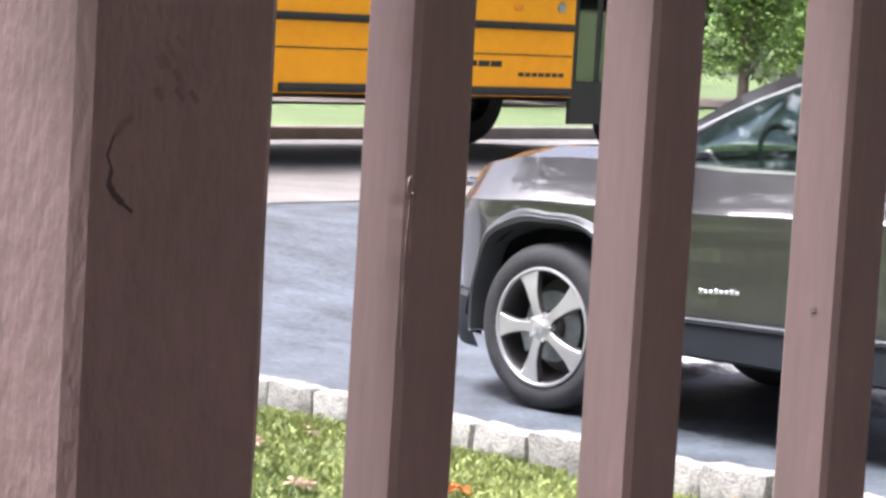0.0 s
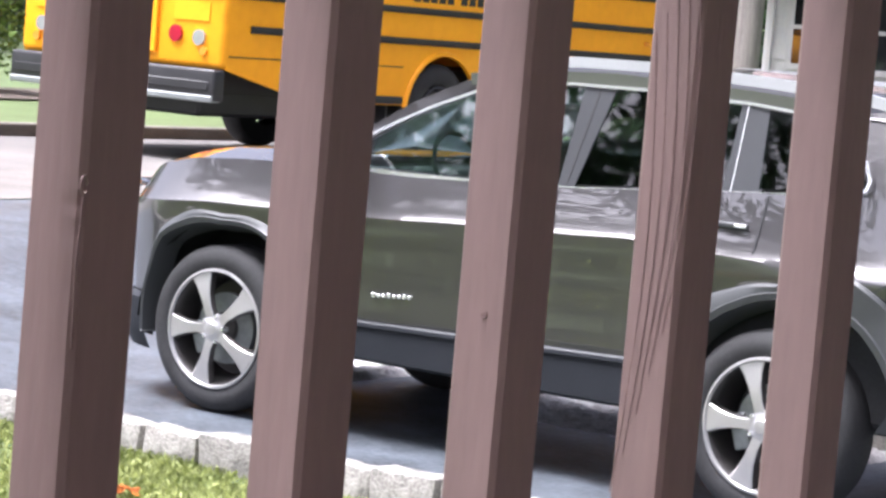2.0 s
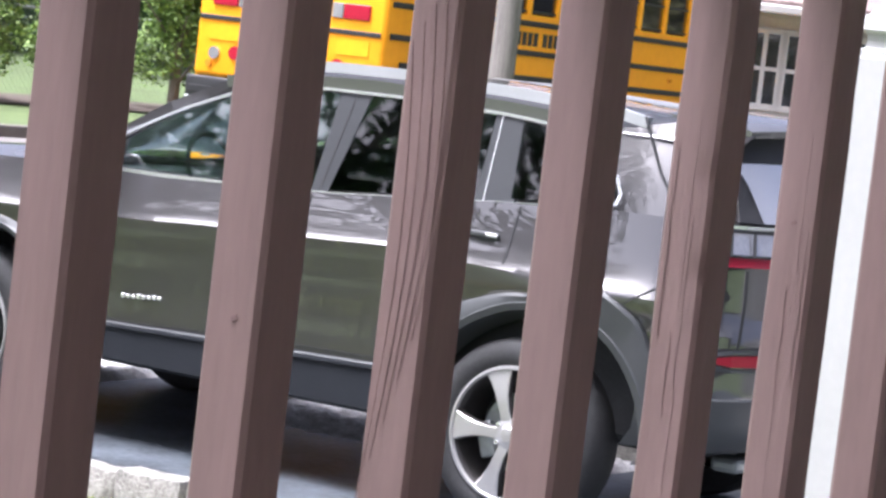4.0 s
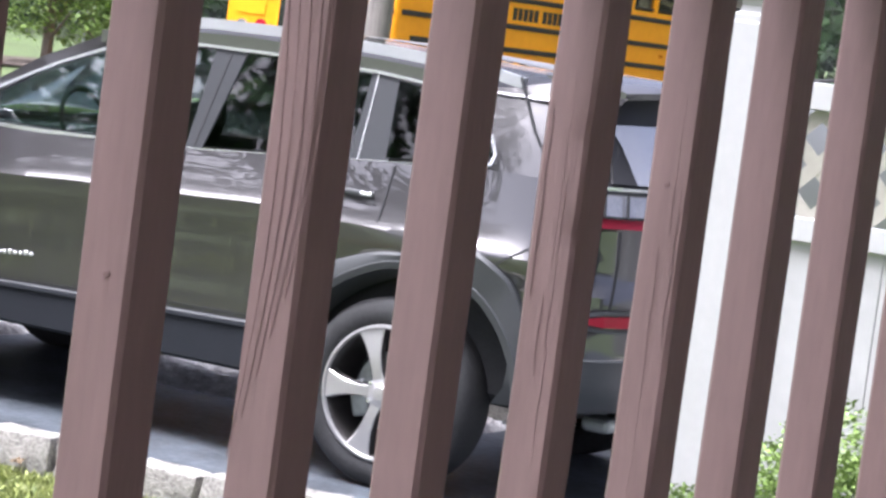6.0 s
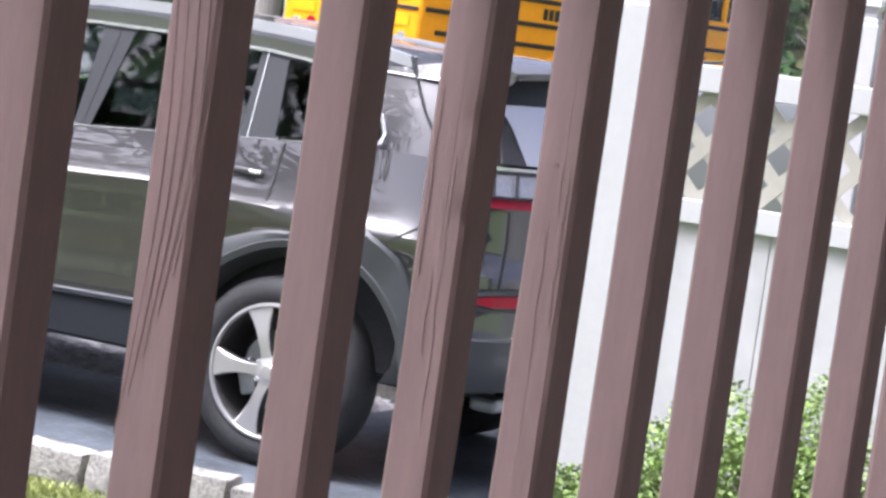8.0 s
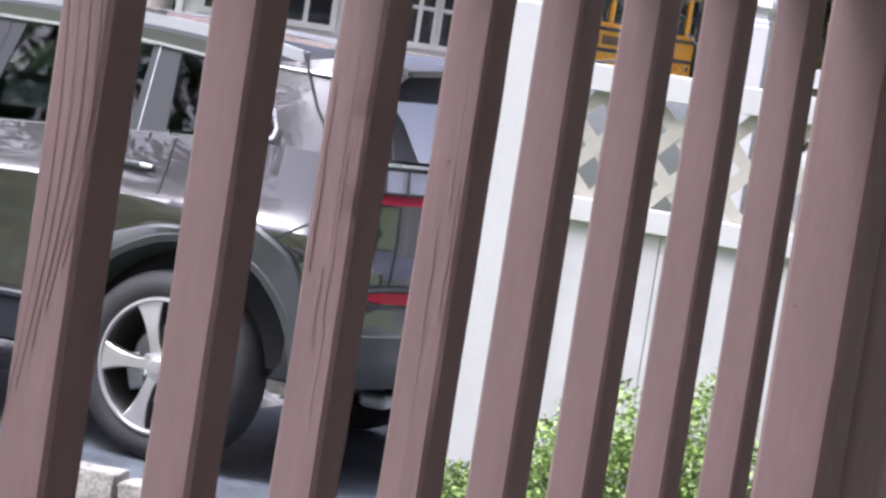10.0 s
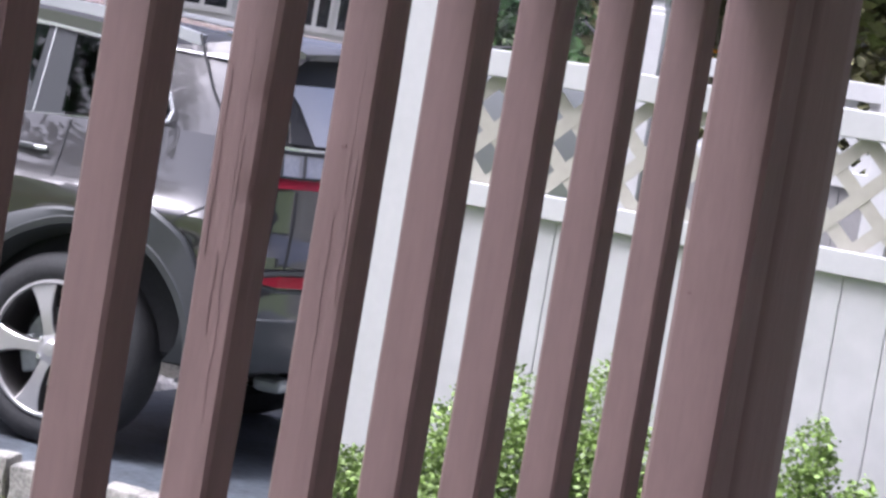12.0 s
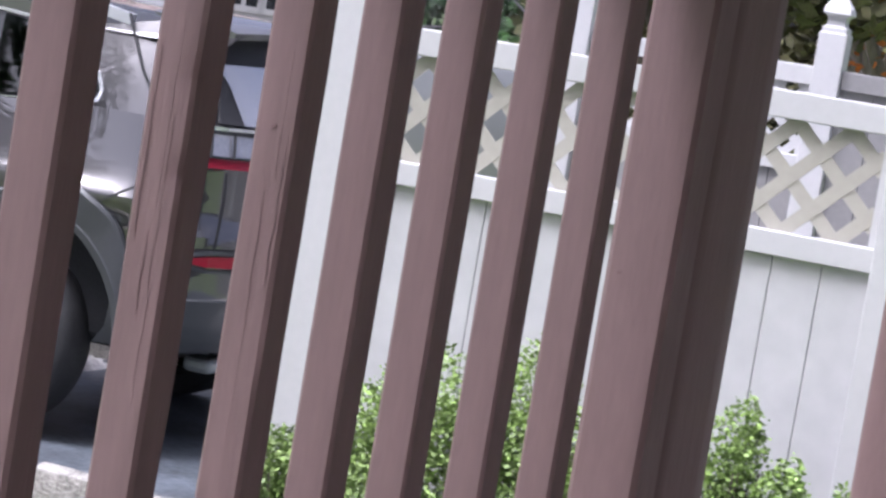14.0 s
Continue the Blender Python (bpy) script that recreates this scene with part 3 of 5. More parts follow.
def wheel(parent, x, y, spin, flip=False):
    w = part("wheel", _tyre(), M_TYRE, parent, smooth=40)
    w.matrix_local = pose(x, y, 0.363, 0, spin, 180 if flip else 0)
    bm = bmesh.new()
    lathe(bm, [(0.262, 0.012), (0.262, 0.0), (0.250, -0.006), (0.240, 0.004), (0.232, 0.03), (0.215, 0.12), (0.205, 0.16), (0.0, 0.165)], 56)
    part("rim", bm, M_DALLOY, w, smooth=40)
    bm = bmesh.new()
    lathe(bm, [(0.262, 0.006), (0.258, -0.009), (0.249, -0.011), (0.243, 0.0)], 56)
    part("rim_lip", bm, M_SILVER, w, smooth=60)
    for k in range(5):
        a = radians(90 + 72 * k)
        bm = bmesh.new()
        prof = [(0.045, 0.024, -0.012), (0.09, 0.021, -0.016), (0.15, 0.027, -0.014), (0.20, 0.040, -0.008), (0.243, 0.058, -0.004)]
        rows = []
        for r, h, o in prof:
            pts = [(r, o + 0.030, -h * 1.18), (r, o + 0.004, -h), (r, o, -h * 0.86), (r, o, h * 0.86), (r, o + 0.004, h), (r, o + 0.030, h * 1.18)]
            rows.append([bm.verts.new((p[0] * math.cos(a) - p[2] * math.sin(a), p[1], p[0] * math.sin(a) + p[2] * math.cos(a))) for p in pts])
        for p, q in zip(rows, rows[1:]):
            for i in range(5):
                f = bm.faces.new((p[i], p[i + 1], q[i + 1], q[i]))
                f.material_index = 0 if i in (1, 2, 3) else 1
        part("spoke", bm, [M_SILVER, M_DALLOY], w, smooth=30)
    bm = bmesh.new()
    lathe(bm, [(0.0, -0.026), (0.026, -0.024), (0.034, -0.016), (0.060, -0.012), (0.066, 0.01)], 32)
    part("hub_cap", bm, M_SILVER, w, smooth=40)
    for k in range(5):
        a = radians(54 + 72 * k)
        bm = bmesh.new()
        c = Vector((0.057 * math.cos(a), -0.004, 0.057 * math.sin(a)))
        rod(bm, c + Vector((0, 0.02, 0)), c - Vector((0, 0.014, 0)), 0.0115, 0.009, 8)
        part("lug_nut", bm, M_CHROME, w)
    bm = bmesh.new()
    lathe(bm, [(0.06, 0.075), (0.155, 0.075), (0.155, 0.10)], 40)
    part("brake_disc", bm, M_STEEL, w, smooth=40)
    bm = bmesh.new()
    lathe(bm, [(0.0, 0.055), (0.07, 0.055), (0.07, 0.12)], 24)
    part("hub", bm, M_DALLOY, w, smooth=40)
    bm = bmesh.new()
    box(bm, (-0.17, 0.045, -0.07), (-0.10, 0.12, 0.07), 0.012, 2)
    part("brake_caliper", bm, M_STEEL, w)
    return w


def _tyre():
    bm = bmesh.new()
    lathe(bm, [(0.246, 0.02), (0.255, 0.004), (0.275, -0.006), (0.305, -0.010), (0.333, -0.002), (0.350, 0.014), (0.361, 0.034), (0.363, 0.11), (0.361, 0.185), (0.345, 0.21), (0.28, 0.225), (0.246, 0.20)], 72)
    return bm


def arch_flare(parent, cx, table, z_end):
    """The plastic moulding round a wheel opening: a rolled lip, a flat band and a soft outer edge."""
    bm = bmesh.new()
    rows = []
    n = 44
    for k in range(n + 1):
        deg = -14 + 208 * k / n
        a = radians(deg)
        ca, sa = math.cos(a), math.sin(a)
        r0, r1 = arch_radius(table, deg, 0.0), arch_radius(table, deg, 1.0)
        lip = r0 + min(0.036, (r1 - r0) * 0.55)
        pts = []
        for r, y in ((r0 - 0.03, 0.10), (r0, 0.014), (r0 + 0.006, -0.014), (lip - 0.004, -0.020), (lip, -0.013), (r1 - 0.012, -0.004 - haunch(cx + r1 * ca, 0.37 + r1 * sa)), (r1, 0.006 - haunch(cx + r1 * ca, 0.37 + r1 * sa)), (r1, 0.05)):
            x, z = cx + r * ca, max(0.37 + r * sa, z_end)
            yy = y + (0.03 * ((-0.3 - x) / 0.25) ** 2 if x < -0.3 else 0) + (0.05 * ((x - 3.0) / 0.25) ** 2 if x > 3.0 else 0)
            pts.append(bm.verts.new((x, yy, z)))
        rows.append(pts)
    for p, q in zip(rows, rows[1:]):
        for i in range(7):
            bm.faces.new((p[i], p[i + 1], q[i + 1], q[i]))
    return part("wheel_arch_flare", bm, M_FLARE, parent, "satin grey wheel arch moulding", smooth=32)


def chrome_line(parent, path, wide, name="chrome_strip"):
    bm = bmesh.new()
    strip(bm, path, wide, 0.006)
    return part(name, bm, M_CHROME, parent, "bright chrome strip")


def car():
    c = thing("parked_car", "dark grey metallic sport utility car with alloy wheels", "car", pose(0, 0, 0))
    # shell
    bm = bmesh.new()
    top_l = body_shell(bm, False)
    top_r = body_shell(bm, True)
    bmesh.ops.remove_doubles(bm, verts=bm.verts, dist=0.002)
    part("body", bm, M_PAINT, c, smooth=30)
    # bonnet
    bm = bmesh.new()
    edge = [p for p in top_l if p.x < 0.62]
    rows = []
    for p in edge:
        row = []
        for k in range(17):
            u = k / 16
            y = p.y + (2 * CAR_MID - 2 * p.y) * u
            s = 1 - abs(2 * u - 1)
            bulge = 0.052 * min(1, s * 3.2) ** 0.6 * min(1, (p.x + 0.87) / 0.5 + 0.12)
            z = p.z + bulge - (0.012 if 0.12 < s < 0.16 else 0)
            row.append(bm.verts.new((p.x, y, z)))
        rows.append(row)
    for a, b in zip(rows, rows[1:]):
        for k in range(16):
            bm.faces.new((a[k], a[k + 1], b[k + 1], b[k]))
    part("bonnet", bm, M_PAINT, c, smooth=40)
    # roof, from drip rail to drip rail
    DRIP = [(0.95, 1.43), (1.13, 1.505), (1.35, 1.545), (1.6, 1.567), (1.95, 1.572), (2.4, 1.555), (2.7, 1.54), (3.0, 1.53), (3.2, 1.53)]
    bm = bmesh.new()
    rows = []
    for i in range(30):
        x = 0.95 + (3.40 - 0.95) * i / 29
        zd = lerp_table(DRIP, x)
        y0 = side_y(zd) + 0.0
        row = []
        for k in range(21):
            u = k / 20
            y = y0 + (2 * CAR_MID - 2 * y0) * u
            s = 1 - abs(2 * u - 1)
            z = zd + 0.085 * min(1, s * 2.6) ** 0.55 + 0.012 * s
            xx = x + (0.10 * s if i == 29 else 0) - 0.10 * s * max(0, (1.25 - x) / 0.3)
            row.append(bm.verts.new((xx, y, z)))
        rows.append(row)
    for a, b in zip(rows, rows[1:]):
        for k in range(20):
            bm.faces.new((a[k], a[k + 1], b[k + 1], b[k]))
    bmesh.ops.solidify(bm, geom=bm.faces[:], thickness=0.02)
    part("roof", bm, M_PAINT, c, smooth=40)
    # roof rails
    for y in (0.27, 2 * CAR_MID - 0.27):
        bm = bmesh.new()
        path = []
        for i in range(22):
            x = 1.25 + 1.75 * i / 21
            e = min(1, min(i, 21 - i) / 2.2)
            path.append((x, y, lerp_table(DRIP, x) + 0.052 + 0.026 * e))
        strip(bm, path, 0.042, 0.035)
        part("roof_rail", bm, M_RAILS, c, "satin silver roof rail")
    # rear quarter, pillar and hatch: from belt to roof
    ring_lo = [(2.56, 0.105), (2.8, 0.110), (3.05, 0.120), (3.25, 0.15), (3.36, 0.22), (3.43, 0.34), (3.47, 0.55), (3.48, 0.93)]
    ring_hi = [(2.50, 0.205), (2.75, 0.215), (2.95, 0.235), (3.12, 0.265), (3.22, 0.31), (3.29, 0.40), (3.33, 0.58), (3.34, 0.93)]
    bm = bmesh.new()
    for mirror in (False, True):
        cols = []
        for (xa, ya), (xb, yb) in zip(ring_lo, ring_hi):
            col = []
            za = 1.245 if xa > 3.0 else lerp_table(BELT, xa) - 0.01
            zb = 1.535 if xb < 2.9 else (1.56 if xb < 3.1 else 1.60)
            for k in range(9):
                t = k / 8
                bow = 0.009 * math.sin(math.pi * t)
                x, y, z = xa + (xb - xa) * t + bow * (1 if xa > 3.2 else 0), ya + (yb - ya) * t - bow * (1 if xa < 3.3 else 0), za + (zb - za) * t
                col.append(bm.verts.new((x, 2 * CAR_MID - y if mirror else y, z)))
            cols.append(col)
        for a, b in zip(cols, cols[1:]):
            for k in range(8):
                f = (a[k], b[k], b[k + 1], a[k + 1])
                bm.faces.new(f if not mirror else f[::-1])
    bmesh.ops.remove_doubles(bm, verts=bm.verts, dist=0.001)
    part("rear_quarter", bm, M_PAINT, c, smooth=40)
    # spoiler over the rear glass
    bm = bmesh.new()
    rows = []
    for k in range(15):
        u = k / 14
        s = abs(2 * u - 1)
        y = 0.30 + (2 * CAR_MID - 0.60) * u
        xe = 3.50 - 0.10 * s ** 2.5
        zt = 1.655 - 0.03 * s ** 2
        rows.append([bm.verts.new(p) for p in ((3.05, y, zt + 0.002), (xe - 0.05, y, zt - 0.012), (xe, y, zt - 0.03), (xe - 0.005, y, zt - 0.055), (3.22, y, zt - 0.075))])
    for a, b in zip(rows, rows[1:]):
        for k in range(4):
            bm.faces.new((a[k], a[k + 1], b[k + 1], b[k]))
    for r in (rows[0], rows[-1]):
        bm.faces.new(r)
    part("rear_spoiler", bm, M_PAINT, c, smooth=35)
    # rear glass
    bm = bmesh.new()
    lo = [(3.405, 0.26, 1.262), (3.46, 0.36, 1.262), (3.50, 0.58, 1.262), (3.508, 0.93, 1.262)]
    hi = [(3.30, 0.36, 1.565), (3.345, 0.44, 1.575), (3.37, 0.62, 1.58), (3.375, 0.93, 1.58)]
    full_lo = lo + [(x, 2 * CAR_MID - y, z) for x, y, z in lo[-2::-1]]
    full_hi = hi + [(x, 2 * CAR_MID - y, z) for x, y, z in hi[-2::-1]]
    a = [bm.verts.new(p) for p in full_lo]
    b = [bm.verts.new(p) for p in full_hi]
    for i in range(len(a) - 1):
        bm.faces.new((a[i], a[i + 1], b[i + 1], b[i]))
    part("rear_window", bm, M_REARGLASS, c, "dark tinted rear window", smooth=60)
    # black band over the upper part of the rear glass
    bm = bmesh.new()
    top = [tuple(q + (p - q) * 0.30 + (0.006 if j == 0 else 0.0) for j, (p, q) in enumerate(zip(a, b))) for a, b in zip(full_lo, full_hi)]
    a = [bm.verts.new(p) for p in top]
    b = [bm.verts.new((x + 0.006, y, z)) for x, y, z in full_hi]
    for i in range(len(a) - 1):
        bm.faces.new((a[i], a[i + 1], b[i + 1], b[i]))
    part("glass_top_band", bm, M_BLACK, c, "black band along the top of the rear glass", smooth=60)
    # seam round the hatch
    bm = bmesh.new()
    strip(bm, [(3.00, 0.222, 1.605), (3.04, 0.205, 1.53), (3.11, 0.175, 1.41), (3.20, 0.145, 1.30), (3.27, 0.13, 1.25)], 0.010, 0.005)
    part("hatch_seam", bm, M_BLACK, c)
    # cabin glass, side by side; top corners follow the drip rail
    def side(x, z, o=0.0):
        return (x, side_y(z) - o, z)
    wins = {
        "front_window": ([(0.70, 1.135), (1.64, 1.155), (1.65, 1.545), (1.40, 1.53), (1.14, 1.478), (0.88, 1.365), (0.70, 1.255)], M_GLASS_F),
        "rear_door_window": ([(1.715, 1.165), (2.375, 1.215), (2.37, 1.538), (2.1, 1.55), (1.80, 1.553)], M_GLASS_R),
        "quarter_window": ([(2.545, 1.235), (2.955, 1.275), (2.975, 1.31), (2.94, 1.37), (2.74, 1.50), (2.51, 1.53)], M_GLASS_R)}
    for name, (pts, m) in wins.items():
        bm = bmesh.new()
        o = -0.004 if name != "quarter_window" else 0.031
        panel(bm, [side(x, z, o) for x, z in pts], 0.005)
        part(name, bm, m, c, "tinted side glass")
    # pillars and door frames
    for name, pts, m in (("door_frame", [(1.64, 1.14), (1.715, 1.15), (1.80, 1.565), (1.65, 1.565)], M_PILLAR), ("door_frame", [(2.375, 1.20), (2.545, 1.22), (2.51, 1.548), (2.37, 1.552)], M_PILLAR)):
        bm = bmesh.new()
        panel(bm, [side(x, z, -0.006) for x, z in pts], 0.012)
        part(name, bm, m, c, "satin grey pillar cover")
    for xa, xb in ((1.680, 1.727), (2.415, 2.43)):
        bm = bmesh.new()
        strip(bm, [side(xa, 1.16, 0.006), side(xb if xa < 2 else 2.40, 1.545, 0.006)], 0.006, 0.003)
        part("frame_seam", bm, M_CHROME if xa > 2 else M_BLACK, c)
    bm = bmesh.new()
    apil = [(0.42, 1.135), (0.60, 1.245), (0.86, 1.41), (1.10, 1.52), (1.30, 1.565)]
    strip(bm, [(x, side_y(z) + 0.02, z - 0.010) for x, z in apil], 0.052, 0.022)
    part("windscreen_pillar", bm, M_PAINT, c)
    bm = bmesh.new()
    strip(bm, [(x, 2 * CAR_MID - side_y(z) - 0.02, z) for x, z in apil], 0.075, 0.022)
    part("windscreen_pillar", bm, M_PAINT, c)
    bm = bmesh.new()
    strip(bm, [(1.10, side_y(1.52), 1.535), (1.4, side_y(1.56), 1.572), (1.8, side_y(1.57), 1.588), (2.4, side_y(1.56), 1.572), (2.75, side_y(1.55), 1.55)], 0.05, 0.012)
    part("roof_edge", bm, M_PAINT, c)
    # far side glass frame and windscreen
    bm = bmesh.new()
    ws = [(0.45, 0.14, 1.14), (0.30, 0.93, 1.19), (0.45, 1.72, 1.14), (1.13, 1.60, 1.55), (1.04, 0.93, 1.61), (1.13, 0.26, 1.55)]
    v = [bm.verts.new(p) for p in ws]
    bm.faces.new((v[0], v[1], v[4], v[5]))
    bm.faces.new((v[1], v[2], v[3], v[4]))
    part("windscreen", bm, M_GLASS_F, c)
    for pts in ([(0.70, 1.135), (1.64, 1.155), (1.65, 1.545), (1.14, 1.478), (0.70, 1.255)], [(1.715, 1.165), (2.375, 1.215), (2.37, 1.538), (1.80, 1.553)]):
        bm = bmesh.new()
        panel(bm, [(x, 2 * CAR_MID - side_y(z), z) for x, z in pts], 0.005, Vector((0, 1, 0)))
        part("side_window", bm, M_GLASS_F, c)
    bm = bmesh.new()
    panel(bm, [(x, 2 * CAR_MID - side_y(z), z) for x, z in ((1.64, 1.14), (1.72, 1.15), (1.80, 1.56), (1.65, 1.56))], 0.02, Vector((0, 1, 0)))
    part("door_frame", bm, M_FLARE, c)
    # bright trim
    chrome_line(c, [side(x, z, 0.004) for x, z in ((0.55, 1.122), (0.9, 1.122), (1.3, 1.132), (1.7, 1.148), (2.0, 1.172), (2.3, 1.196), (2.57, 1.218), (2.80, 1.238), (2.94, 1.252))], 0.016)
    chrome_line(c, [(x, side_y(z) + o, z) for x, z, o in ((2.94, 1.252, -0.034), (2.985, 1.275, -0.034), (2.992, 1.31, -0.034), (2.96, 1.37, -0.034), (2.86, 1.44, -0.036), (2.74, 1.51, -0.034))], 0.014)
    chrome_line(c, [side(x, z, 0.012) for x, z in ((0.60, 1.225), (0.80, 1.335), (0.95, 1.41), (1.14, 1.487), (1.38, 1.54), (1.6, 1.556), (1.95, 1.56), (2.4, 1.548), (2.75, 1.522))], 0.012)
    # seams between doors, handles
    def seam(pts, name="door_seam"):
        bm = bmesh.new()
        path = []
        for x, z in pts:
            path.append((x, skin(x, z) - 0.001, z))
        strip(bm, path, 0.009, 0.003)
        part(name, bm, M_BLACK, c)
    seam([(2.595, 1.21), (2.59, 1.12), (2.585, 1.0), (2.575, 0.92), (2.565, 0.86)])
    seam([(1.655, 1.14), (1.66, 1.0), (1.66, 0.8), (1.655, 0.6), (1.65, 0.545)])
    seam([(0.56, 1.11), (0.54, 1.0), (0.52, 0.8), (0.50, 0.6), (0.50, 0.545)])
    seam([(0.55, 0.505), (0.9, 0.505), (1.3, 0.525), (1.7, 0.54), (2.2, 0.55)], "sill_seam")
    for hx in (1.44, 2.375):
        thing_part_handle(c, hx)
    bm = bmesh.new()
    for i in range(8):
        x = 0.80 + i * 0.0265
        box(bm, (x, 0.036, 0.602 + 0.002 * i), (x + 0.019, 0.050, (0.618 if i % 3 else 0.623) + 0.002 * i), 0.003)
    part("door_badge", bm, M_CHROME, c, "small chrome badge bars")
    # sill cladding
    for mirror in (False, True):
        bm = bmesh.new()
        rows = []
        for i in range(14):
            x = 0.40 + (2.28 - 0.40) * i / 13
            k = (x - 0.4) / 1.88
            zt = 0.49 + 0.045 * k
            prof = [(0.06, zt), (0.030, zt - 0.001), (0.024, zt - 0.006), (0.022, zt - 0.022), (0.032, zt - 0.026), (0.030, 0.40), (0.030, 0.345), (0.12, 0.32)]
            rows.append([bm.verts.new((x, 2 * CAR_MID - y if mirror else y, z)) for y, z in prof])
        for a, b in zip(rows, rows[1:]):
            for k in range(7):
                f = bm.faces.new((a[k], b[k], b[k + 1], a[k + 1]))
                f.material_index = 1 if k < 2 else 0
        part("sill_cladding", bm, [M_CLAD, M_FLARE], c, "black plastic sill cladding", smooth=40)
    arch_flare(c, 0.0, FRONT_ARCH, 0.30)
    arch_flare(c, 2.705, REAR_ARCH, 0.34)
    # joint between rear wing and bumper, tailgate gap, dark corner of the rear glass
    bm = bmesh.new()
    strip(bm, [(x, lerp_table([(3.0, 0.014), (3.15, 0.03), (3.30, 0.075)], x) + skin(x, z) - haunch(x, z) - 0.002, z) for x, z in ((3.06, 0.895), (3.10, 0.915), (3.15, 0.95), (3.20, 0.985), (3.24, 1.01))], 0.008, 0.003)
    part("bumper_joint", bm, M_BLACK, c)
    bm = bmesh.new()
    strip(bm, [(3.478, 0.235, 1.09), (3.486, 0.232, 0.98), (3.484, 0.228, 0.86), (3.480, 0.228, 0.80)], 0.010, 0.006, out=Vector((0.6, -0.8, 0)))
    part("tailgate_gap", bm, M_BLACK, c)
    bm = bmesh.new()
    panel(bm, [(3.412, 0.255, 1.262), (3.47, 0.35, 1.262), (3.395, 0.325, 1.40), (3.345, 0.315, 1.46)], 0.006, Vector((0.75, -0.66, 0)))
    part("glass_corner", bm, M_BLACK, c, "black triangle at the corner of the rear glass")
    # lower front and rear bumper skins
    base = smooth_outline()
    for name, lo_z, hi_z, pick, m, proud in (("front_bumper", 0.24, 0.46, lambda p: p.x < -0.42, M_CLAD, 0.012), ("rear_bumper", 0.42, 0.625, lambda p: p.x > 3.18, M_FLARE, 0.008)):
        bm = bmesh.new()
        pts = [p for p in base if pick(p)]
        pts = pts + [Vector((p.x, 2 * CAR_MID - p.y, 0)) for p in (pts[::-1] if name == "rear_bumper" else [])]
        if name == "front_bumper":
            pts = [Vector((p.x, 2 * CAR_MID - p.y, 0)) for p in pts[::-1]] + pts
        rows = []
        mid = Vector((1.3, CAR_MID, 0))
        for p in pts:
            o = (p - mid).normalized()
            prof = [(0.06 if name == "rear_bumper" else 0.03, lo_z - 0.02), (-proud * 0.2, lo_z + 0.05), (-proud, (lo_z + hi_z) / 2), (-proud * 1.2, hi_z - 0.02), (0.02, hi_z)]
            rows.append([bm.verts.new((p.x - o.x * i, p.y - o.y * i, z)) for i, z in prof])
        for a, b in zip(rows, rows[1:]):
            for k in range(4):
                bm.faces.new((a[k], b[k], b[k + 1], a[k + 1]))
        part(name, bm, m, c, "satin plastic bumper skin", smooth=40)
    # lamps
    for s in (0, 1):
        fl = (lambda y: y) if not s else (lambda y: 2 * CAR_MID - y)
        sg = Vector((0, -1, 0)) if not s else Vector((0, 1, 0))
        if s:
            continue
        bm = bmesh.new()
        panel(bm, [(-0.705, fl(0.235), 0.905), (-0.675, fl(0.192), 0.925), (-0.63, fl(0.152), 0.940), (-0.585, fl(0.118), 0.945), (-0.615, fl(0.135), 0.915), (-0.655, fl(0.168), 0.885), (-0.70, fl(0.222), 0.868)], 0.010, (sg + Vector((-0.9, 0, 0))).normalized())
        part("turn_signal", bm, M_AMBER, c, "amber lens")
        bm = bmesh.new()
        panel(bm, [(-0.83, fl(0.55), 0.93), (-0.735, fl(0.285), 0.945), (-0.715, fl(0.25), 0.955), (-0.71, fl(0.25), 0.93), (-0.735, fl(0.28), 0.905), (-0.83, fl(0.53), 0.90)], 0.02, (sg * 0.4 + Vector((-1, 0, 0))).normalized())
        part("headlight", bm, M_CLEAR, c, "slim clear headlight")
        # tail lamp: clear upper, red lower
        for nm, z0, z1, m in (("tail_lamp", 1.146, 1.228, M_CLEAR), ("tail_lamp", 1.100, 1.138, M_RED)):
            bm = bmesh.new()
            ring = [(3.34, 0.075), (3.40, 0.125), (3.455, 0.21), (3.50, 0.36), (3.525, 0.52)]
            v0 = [bm.verts.new((x + 0.004, fl(y), z0)) for x, y in ring]
            v1 = [bm.verts.new((x - 0.012, fl(y) + (0.012 if not s else -0.012), z1)) for x, y in ring]
            w0 = [bm.verts.new((x - 0.05, fl(y + 0.05), z0)) for x, y in ring]
            w1 = [bm.verts.new((x - 0.06, fl(y + 0.05), z1)) for x, y in ring]
            for i in range(4):
                for a, b in ((v0, v1), (v1, w1), (w1, w0), (w0, v0)):
                    bm.faces.new((a[i], a[i + 1], b[i + 1], b[i]))
            part(nm, bm, m, c, "clear reversing lens" if m is M_CLEAR else "red rear lamp lens", smooth=40)
        # dark bezel and dividers of the lamp
        bm = bmesh.new()
        for z, o in ((1.232, 0.0), (1.142, 0.010)):
            strip(bm, [(x + 0.010 + o * 0.4, fl(y - 0.004), z) for x, y in ring], 0.010, 0.006)
        for x, y in ((3.350, 0.083), (3.430, 0.165), (3.475, 0.270)):
            strip(bm, [(x + 0.012, fl(y - 0.004), 1.142), (x - 0.002, fl(y + 0.008), 1.232)], 0.012, 0.006)
        part("lamp_bezel", bm, M_BLACK, c, "dark lamp bezel")
        bm = bmesh.new()
